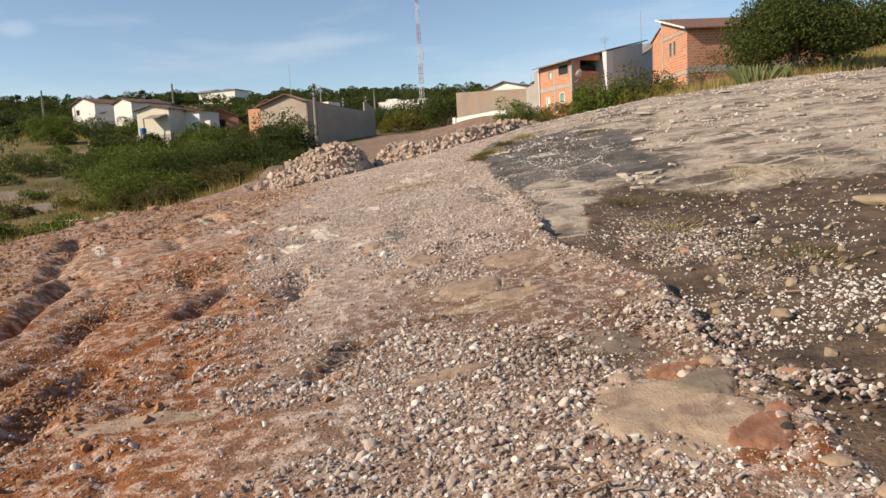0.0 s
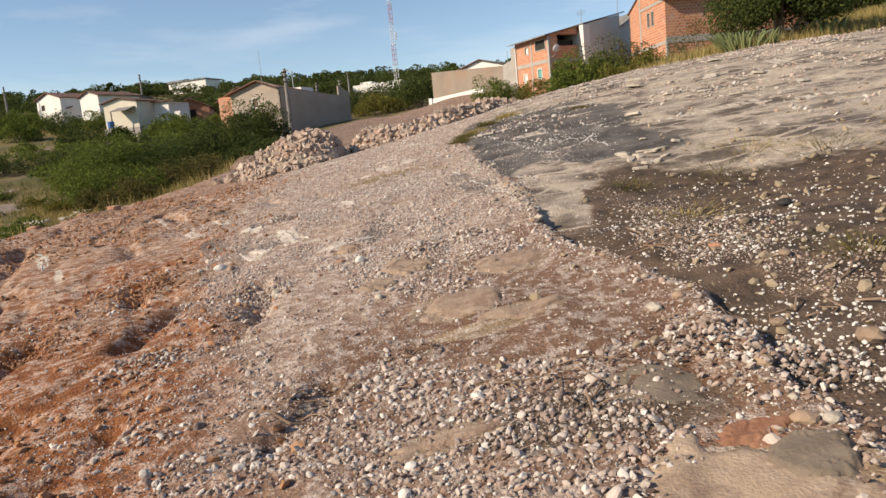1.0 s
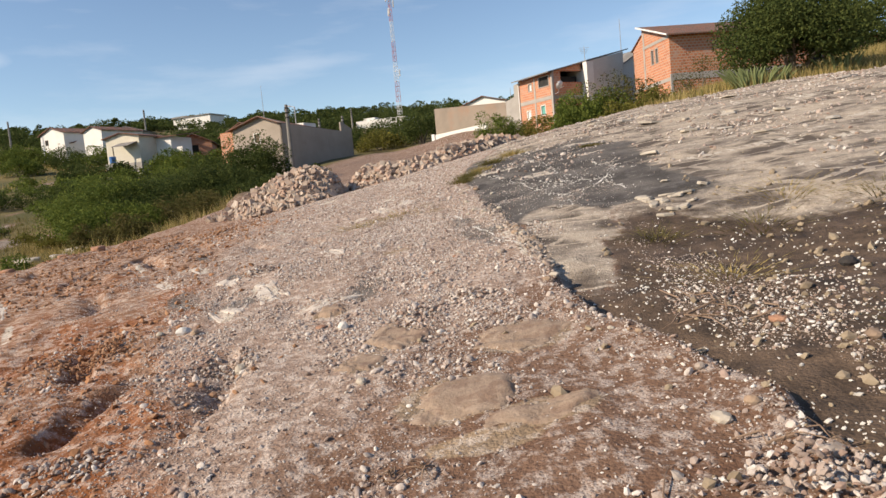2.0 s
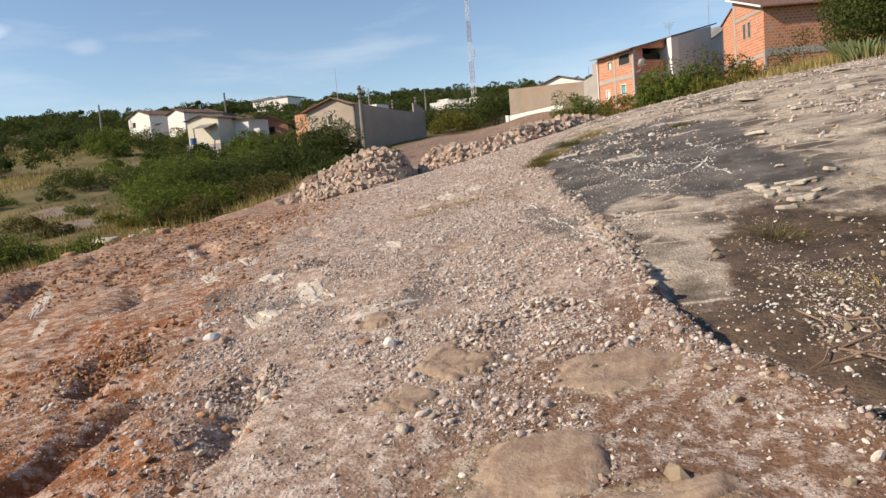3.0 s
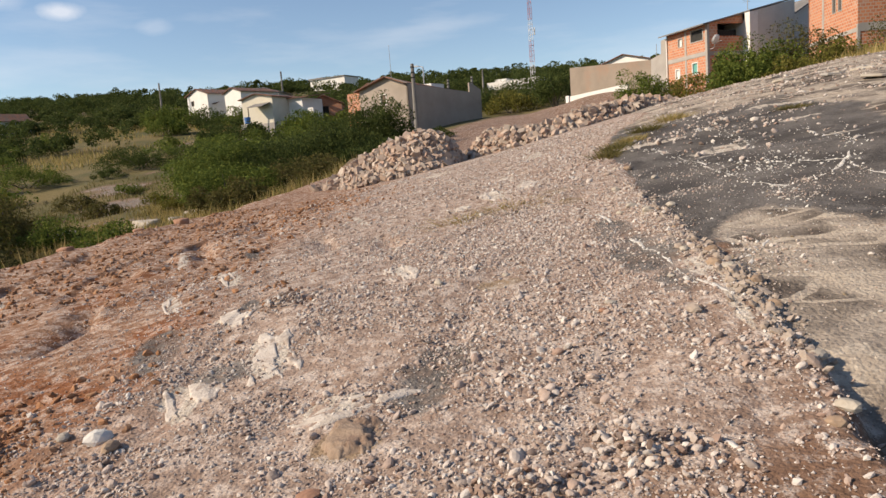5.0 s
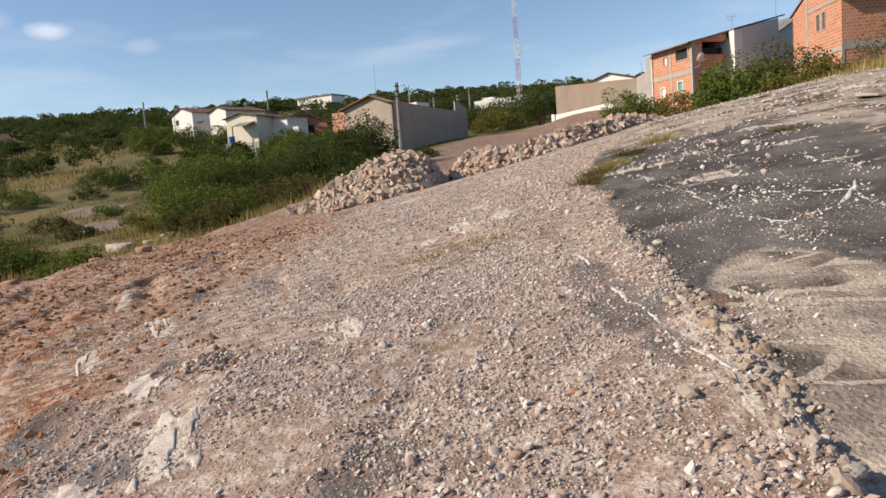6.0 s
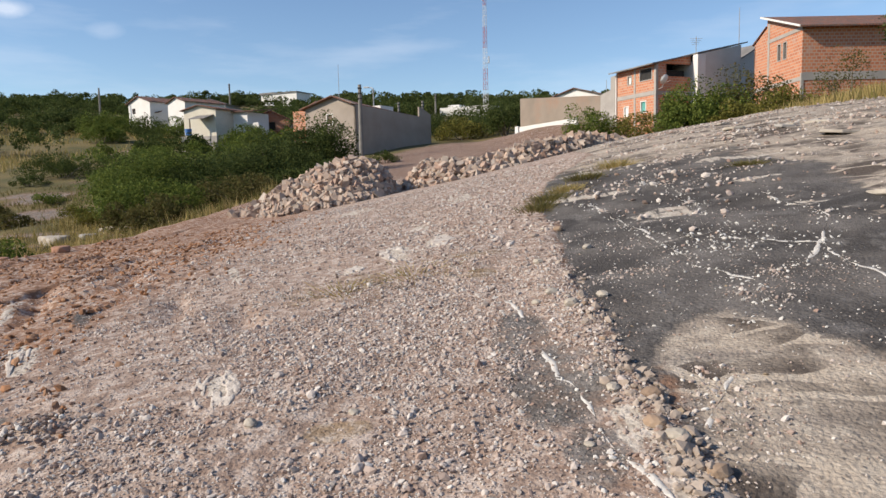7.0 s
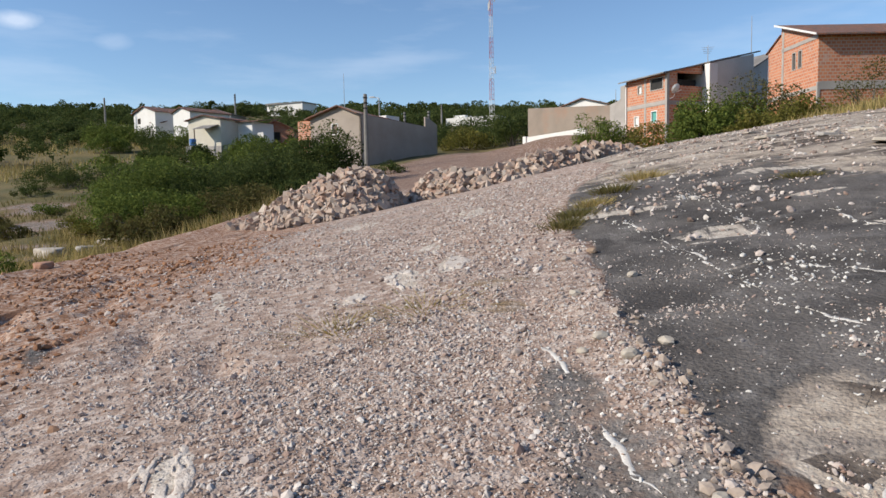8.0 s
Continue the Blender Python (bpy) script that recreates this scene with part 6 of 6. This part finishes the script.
def slab_stone(x, y, w, d, t, tilt, turn, tone, label):
    g = np.random.default_rng(int(abs(x * 173 + y * 59)) + 2)
    n = int(g.integers(5, 8))
    ring = [(w * math.cos(a) * g.uniform(0.75, 1.1), d * math.sin(a) * g.uniform(0.75, 1.1)) for a in (2 * math.pi * i / n for i in range(n))]
    bm = bmesh.new()
    prism(bm, [(a, b, 0) for a, b in ring], [(a * 0.95, b * 0.95, t) for a, b in ring])
    bmesh.ops.bevel(bm, geom=bm.edges[:], offset=t * 0.2, segments=1, affect="EDGES")
    me = bpy.data.meshes.new("flat_stone")
    bm.to_mesh(me)
    bm.free()
    me.materials.append(tone)
    ob = new("flat_stone", me)
    ob.matrix_world = Matrix.Translation((x, y, ground_z(x, y) - 0.01)) @ Euler((tilt, tilt * 0.6, turn)).to_matrix().to_4x4()
    return tagged(ob, label, "stone", "flat stones")


for k in range(16):
    g = np.random.default_rng(60 + k)
    slab_stone(3.35 + g.normal(0, 0.28), 12.3 + g.normal(0, 0.4), g.uniform(0.06, 0.16), g.uniform(0.05, 0.11), g.uniform(0.02, 0.045), g.normal(0, 0.2), g.uniform(0, 6), T_PALE, "thin pale slab in a jumble of split rock")
slab_stone(5.55, 20.1, 0.5, 0.26, 0.05, 0.08, 0.3, T_PALE, "large lifted rock slab with a shadowed edge")
for k in range(30):
    g = np.random.default_rng(900 + k)
    slab_stone(g.uniform(4, 12), g.uniform(15, 28), g.uniform(0.1, 0.35), g.uniform(0.08, 0.2), g.uniform(0.025, 0.06), g.normal(0, 0.08), g.uniform(0, 6), (T_PALE, M_CONCRETE, T_PALE)[k % 3], ("pale", "grey", "pale")[k % 3] + " loosened slab on the weathered rock slope")


def vein(pts, wide, label):
    """A crusty white mineral seam that follows the rock, with crumbs along it."""
    g = np.random.default_rng(int(pts[0][0] * 1000 + pts[0][1] * 10))
    p = np.array(pts, float)
    run = np.r_[0, np.cumsum(np.linalg.norm(np.diff(p, axis=0), axis=1))]
    s = np.arange(0, run[-1], 0.03)
    x, y = np.interp(s, run, p[:, 0]), np.interp(s, run, p[:, 1])
    x = x + 0.2 * (fbm(s * 2.5, s * 0, 3, g.integers(90)) - 0.5)
    y = y + 0.2 * (fbm(s * 2.5, s * 0 + 5, 3, g.integers(90)) - 0.5)
    tx, ty = np.gradient(x), np.gradient(y)
    ln = np.hypot(tx, ty)
    nx, ny = -ty / ln, tx / ln
    w = 0.62 * wide * (0.0 + 1.1 * ss(0.46, 0.66, fbm(s * 4, s * 0 + 2, 3, g.integers(90))))
    cols = []
    for q, up in ((-1.0, -0.010), (-0.7, 0.001), (0.0, 0.002), (0.7, 0.001), (1.0, -0.010)):
        px, py = x + nx * w * q, y + ny * w * q
        cols.append(np.stack([px, py, height(px, py) + up + 0.002 * g.normal(size=len(s))], -1))
    v = np.stack(cols, 1)
    i = np.arange(len(s) * 5).reshape(-1, 5)
    f = np.stack([i[:-1, :-1], i[:-1, 1:], i[1:, 1:], i[1:, :-1]], -1).reshape(-1, 4)
    ob = tagged(new("mineral_vein", mesh_from("mineral_vein", v.reshape(-1, 3), f, M_VEIN, True)), label, "vein", "white veins in the rock")
    n = int(run[-1] * 26)
    k = g.integers(0, len(s), n)
    cx, cy = x[k] + g.normal(0, 0.07, n), y[k] + g.normal(0, 0.07, n)
    crumbs = stones_mesh("crumb_scatter", cx, cy, g.uniform(0.004, 0.016, n), g, T_WHITE)
    tagged(part_mesh("crumb_scatter", crumbs, ob), kind="stuff")


VEIN = "crusty white mineral vein across dark rock"
vein(((1.47, 17.37), (1.64, 16.49), (1.83, 15.15), (2.09, 14.03), (2.26, 13.52)), 0.03, VEIN)
vein(((2.22, 18.3), (2.47, 17.33), (2.48, 15.76)), 0.03, VEIN)
vein(((3.02, 14.36), (2.58, 13.82), (2.16, 13.2), (1.88, 12.68)), 0.038, VEIN)
vein(((2.45, 14.9), (2.73, 14.62), (2.99, 14.29), (2.99, 13.36)), 0.025, VEIN)
vein(((1.71, 12.18), (1.60, 12.0), (1.50, 11.7)), 0.03, VEIN)
vein(((0.45, 14.1), (0.56, 13.8), (0.67, 13.33)), 0.032, "pale crusty vein in the gravel")
vein(((0.80, 12.7), (0.9, 12.3), (1.0, 11.98), (1.14, 11.52), (1.25, 10.9)), 0.032, "pale crusty vein in the gravel")
vein(((3.2, 16.4), (3.4, 15.2), (3.02, 14.36)), 0.025, VEIN)


def crumbs_patch(x, y, r, n, lo, hi, label, tone=T_WHITE):
    g = np.random.default_rng(int(x * 100 + y))
    px, py = x + g.normal(0, r[0], n), y + g.normal(0, r[1], n)
    tagged(new("stone_scatter", stones_mesh("stone_scatter", px, py, lo * (hi / lo) ** (g.uniform(size=n) ** 2), g, tone)), label, "gravel", kind="stuff")


crumbs_patch(2.4, 14.75, (0.3, 0.3), 150, 0.006, 0.026, "white broken stones heaped on dark rock")
crumbs_patch(2.1, 14.8, (0.9, 1.6), 420, 0.004, 0.012, "white crumbs strewn over dark rock")
crumbs_patch(2.6, 8.4, (0.6, 0.9), 420, 0.006, 0.020, "white pebbles strewn on wet soil")
crumbs_patch(3.1, 6.0, (0.45, 0.35), 420, 0.008, 0.024, "white pebbles strewn on wet soil")
crumbs_patch(2.2, 6.1, (0.3, 0.3), 200, 0.007, 0.020, "white pebbles strewn on wet soil")
for wx, wy, wr, wn in ((2.1, 9.4, 0.22, 260), (2.35, 9.7, 0.3, 220), (3.5, 10.5, 0.4, 300), (2.8, 8.2, 0.25, 240), (3.7, 7.8, 0.35, 300), (3.33, 6.4, 0.3, 260), (2.73, 5.64, 0.2, 200), (2.2, 6.4, 0.15, 160), (2.3, 7.85, 0.12, 80), (2.0, 5.5, 0.12, 120)):
    crumbs_patch(wx, wy, (wr, wr), wn // 3, 0.005, 0.020, "white pebbles washed together on wet soil")
for wx, wy, wn in ((1.42, 10.6, 60), (1.40, 10.95, 80), (1.38, 11.3, 80), (1.33, 11.6, 70), (1.28, 11.95, 60), (1.2, 12.4, 40), (1.14, 12.9, 40), (1.12, 13.5, 40), (1.06, 14.2, 30)):
    crumbs_patch(wx, wy, (0.06, 0.18), wn, 0.010, 0.042, "crumbling pale stones along the gravel lip", T_BED_LIP)
crumbs_patch(1.45, 3.9, (0.35, 0.25), 160, 0.007, 0.02, "white pebbles strewn on wet soil")

crumbs_patch(4.1, 8.6, (0.9, 1.1), 520, 0.006, 0.022, "white pebbles strewn on wet soil")
crumbs_patch(3.6, 8.2, (1.1, 1.4), 260, 0.012, 0.055, "tan broken stones strewn on wet soil", T_OUT)
crumbs_patch(3.0, 7.0, (0.8, 1.0), 160, 0.012, 0.045, "tan broken stones strewn on dark wet soil", T_OUT)
crumbs_patch(5.2, 11.0, (1.6, 1.6), 320, 0.012, 0.05, "tan broken stones strewn on the bare slope", T_OUT)


def twig_pile(x, y, r, n, length, label):
    g = np.random.default_rng(int(abs(x * 200 + y * 30)))
    ob = thing("dead_twigs", Matrix.Translation((x, y, ground_z(x, y))), label, "twigs", "dead twigs")
    for _ in range(n):
        px, py, a, ln = g.normal(0, r), g.normal(0, r), g.uniform(0, 6.28), length * g.uniform(0.5, 1.3)
        pts = []
        for f in (0, 0.33, 0.66, 1):
            qx = px + math.cos(a) * ln * f + g.normal(0, 0.02)
            qy = py + math.sin(a) * ln * f + g.normal(0, 0.02)
            pts.append((qx, qy, ground_z(x + qx, y + qy) - ob.location.z + 0.01 + 0.05 * g.uniform() * math.sin(f * 3)))
        bm = bmesh.new()
        t = g.uniform(0.003, 0.008)
        tube(bm, pts, [t, t, t * 0.8, t * 0.4], 5)
        part("twig", bm, M_TWIG, ob)


twig_pile(0.95, 5.95, 0.15, 16, 0.3, "tangle of dry roots and twigs on gravel")
twig_pile(-0.4, 6.2, 0.15, 10, 0.25, "tangle of dry roots and twigs on gravel")
twig_pile(2.45, 8.5, 0.2, 12, 0.4, "dry roots lying on wet soil")
twig_pile(2.5, 6.4, 0.2, 10, 0.35, "dry roots lying on wet soil")
twig_pile(0.95, 4.0, 0.12, 8, 0.22, "dry roots among pebbles")
twig_pile(1.9, 6.35, 0.08, 5, 0.3, "dark stick across the trickle")
twig_pile(0.2, 6.7, 0.06, 8, 0.1, "small dry sprig on gravel")


def clod_heap(x, y, r, n, tone, label):
    """A small heap of crumbled earth and stones."""
    g = np.random.default_rng(int(abs(x * 90 + y * 7)))
    px, py = g.normal(0, r, n), g.normal(0, r * 0.8, n)
    up = 0.35 * r * np.exp(-(px * px + py * py) / (r * r))
    tagged(new("clod_heap", stones_mesh("clod_heap", x + px, y + py, g.uniform(0.006, 0.024, n), g, tone, 0.1, up)), label, "earth clods", kind="stuff")


for hx, hy, hr, hn, tone in ((-1.85, 11.96, 0.15, 160, M_STONE_BROWN), (-1.39, 8.96, 0.17, 150, M_STONE_BROWN), (0.12, 9.31, 0.15, 110, M_STONE_BROWN), (0.6, 9.58, 0.15, 110, M_STONE_BROWN), (-2.9, 9.8, 0.22, 240, M_CLOD), (2.0, 5.7, 0.22, 240, M_STONE_BROWN), (1.75, 6.0, 0.22, 260, M_STONE_BROWN), (2.1, 4.7, 0.25, 260, M_STONE_BROWN), (-2.6, 6.1, 0.25, 260, M_CLOD), (-3.3, 8.2, 0.25, 260, M_CLOD), (-2.9, 10.0, 0.2, 200, M_CLOD), (-1.9, 7.4, 0.18, 160, M_STONE_BROWN)):
    clod_heap(hx, hy, hr, hn, tone, "small heap of crumbled earth clods and stones")


def bedrock(x, y, w, d, t, turn, tone, label, broken=0.0):
    """A low ragged outcrop of layered bedrock, its rim buried in the soil."""
    g = np.random.default_rng(int(abs(x * 173 + y * 59)) + 5)
    o = g.uniform(0, 50)
    k = 46
    a, b = np.meshgrid(np.linspace(-1.4, 1.4, k), np.linspace(-1.4, 1.4, k))
    c, s = math.cos(turn), math.sin(turn)
    px, py = x + a * w * c - b * d * s, y + a * w * s + b * d * c
    inside = 1.0 - np.hypot(a, b) + 1.1 * (fbm(a * 1.6 + o, b * 1.6, 4, 9) - 0.5)
    inside = inside - broken * ss(0.56, 0.46, fbm(a * 2.2 + 0.4 * b + o, b * 1.1, 3, 57))
    layers = fbm(a * 0.9 + 2.2 * b + o, b * 0.5, 3, 19)
    steps = np.floor(layers * 9) / 9 + 0.35 * layers
    up = t * ss(-0.05, 0.35, inside) * (0.45 + 1.1 * steps) + 0.014 * (fbm(px * 5, py * 5, 2, 33) - 0.5)
    crack = np.abs(fbm(a * 1.1 + o, b * 1.1 + 7, 3, 43) - 0.5)
    up = up - 0.012 * ss(0.022, 0.004, crack)
    z = height(px, py) + np.where(inside > -0.02, up, -0.04)
    base = ground_z(x, y)
    i = np.arange(k * k).reshape(k, k)
    f = np.stack([i[:-1, :-1], i[:-1, 1:], i[1:, 1:], i[1:, :-1]], -1).reshape(-1, 4)
    f = f[(inside.ravel()[f] > -0.12).any(1)]
    v = np.stack([px - x, py - y, z - base], -1).reshape(-1, 3)
    used = np.unique(f)
    back = np.zeros(k * k, int)
    back[used] = np.arange(len(used))
    ob = new("bedrock_plate", mesh_from("bedrock_plate", v[used], back[f], tone, True))
    ob.location = (x, y, base)
    return tagged(ob, label, "bedrock", "bare bedrock plates")


T_BED = mottled("pale_bedrock", (0.34, 0.245, 0.165), (0.48, 0.365, 0.26), 6, 60, stain=(0.22, 0.15, 0.105), stain_at=(0.50, 0.62), relief=0.6, depth=0.014)
T_BED_GREY = mottled("grey_bedrock", (0.15, 0.115, 0.082), (0.24, 0.19, 0.14), 5, 45, stain=(0.10, 0.085, 0.07), relief=0.7)
T_BED_TAN = mottled("tan_sandstone_bedrock", (0.27, 0.19, 0.13), (0.42, 0.315, 0.23), 12, 55, stain=(0.22, 0.145, 0.10), stain_at=(0.48, 0.62), relief=0.6, depth=0.014)
T_BED_WHITE = mottled("white_bedrock", (0.48, 0.41, 0.345), (0.70, 0.63, 0.55), 11, 70, stain=(0.33, 0.26, 0.21), stain_at=(0.54, 0.66), relief=0.6, depth=0.014)
T_BED_RED = mottled("red_stained_bedrock", (0.22, 0.095, 0.052), (0.31, 0.16, 0.095), 7, 45, stain=(0.12, 0.06, 0.04), relief=0.7)
for px, py, pw, pd, pt, pr, tone, lb in (
    (1.46, 4.66, 0.40, 0.46, 0.014, 0.2, T_BED, "bare pale cracked bedrock plate between gravel"),
    (1.68, 4.86, 0.18, 0.16, 0.022, 0.5, T_BED_GREY, "damp grey bedrock plate between gravel"),
    (1.76, 4.32, 0.22, 0.15, 0.022, 0.9, T_BED_RED, "red stained bedrock patch between gravel"),
    (1.58, 5.12, 0.16, 0.1, 0.02, 0.2, T_BED_RED, "red stained bedrock patch between gravel"),
    (1.33, 5.68, 0.32, 0.2, 0.006, -0.5, T_BED_GREY, "damp grey bedrock plate between gravel"),
    (0.31, 5.48, 0.26, 0.08, 0.008, 0.2, T_BED_TAN, "thin tan sandstone ledge in gravel"),
    (-1.6, 5.35, 0.5, 0.09, 0.008, 0.0, T_BED_TAN, "thin tan sandstone ledge in clay"),
    (0.0, 8.8, 0.22, 0.27, 0.023, 0.1, T_BED_TAN, "worn tan sandstone outcrop standing out of gravel"),
    (0.93, 8.36, 0.32, 0.27, 0.017, 0.2, T_BED_TAN, "worn tan sandstone outcrop standing out of gravel"),
    (-0.22, 8.35, 0.16, 0.2, 0.019, 0.4, T_BED_TAN, "worn tan sandstone outcrop standing out of gravel"),
    (0.42, 7.48, 0.32, 0.3, 0.017, 0.3, T_BED_TAN, "worn tan sandstone outcrop standing out of gravel"),
    (0.93, 7.12, 0.28, 0.15, 0.013, 0.1, T_BED_TAN, "worn tan sandstone outcrop standing out of gravel"),
    (-0.66, 9.85, 0.13, 0.2, 0.034, 0.3, T_BED_TAN, "pale capped sandstone lump standing out of gravel"),
    (-0.82, 10.15, 0.34, 0.12, 0.008, 0.4, T_BED_WHITE, "white layered bedrock streak"),
    (-1.55, 10.9, 0.20, 0.40, 0.008, 0.5, T_BED_WHITE, "white layered bedrock streak"),
    (-1.9, 10.43, 0.17, 0.33, 0.008, 0.6, T_BED_WHITE, "white layered bedrock streak"),
    (-2.25, 11.75, 0.15, 0.31, 0.008, 0.5, T_BED_WHITE, "white layered bedrock streak"),
    (-0.6, 15.95, 0.22, 0.53, 0.008, 0.3, T_BED_WHITE, "white layered bedrock streak"),
    (-0.32, 16.4, 0.19, 0.45, 0.008, 0.0, T_BED_WHITE, "white layered bedrock streak"),
    (-1.06, 15.5, 0.20, 0.19, 0.008, 0.0, T_BED_WHITE, "white layered bedrock streak"),
    (-1.05, 12.42, 0.12, 0.35, 0.008, 0.4, T_BED_WHITE, "white layered bedrock streak"),
    (-6.0, 13.2, 0.14, 1.12, 0.008, 0.55, T_BED_WHITE, "white layered bedrock streak"),
    (-3.45, 12.85, 0.10, 0.56, 0.008, 0.6, T_BED_WHITE, "white layered bedrock streak"),
    (-3.4, 13.75, 0.10, 0.69, 0.008, 0.6, T_BED_WHITE, "white layered bedrock streak"),
):
    bedrock(px, py, pw, pd, pt, pr, tone, lb, 0.9 if tone is T_BED_WHITE else 0.0)
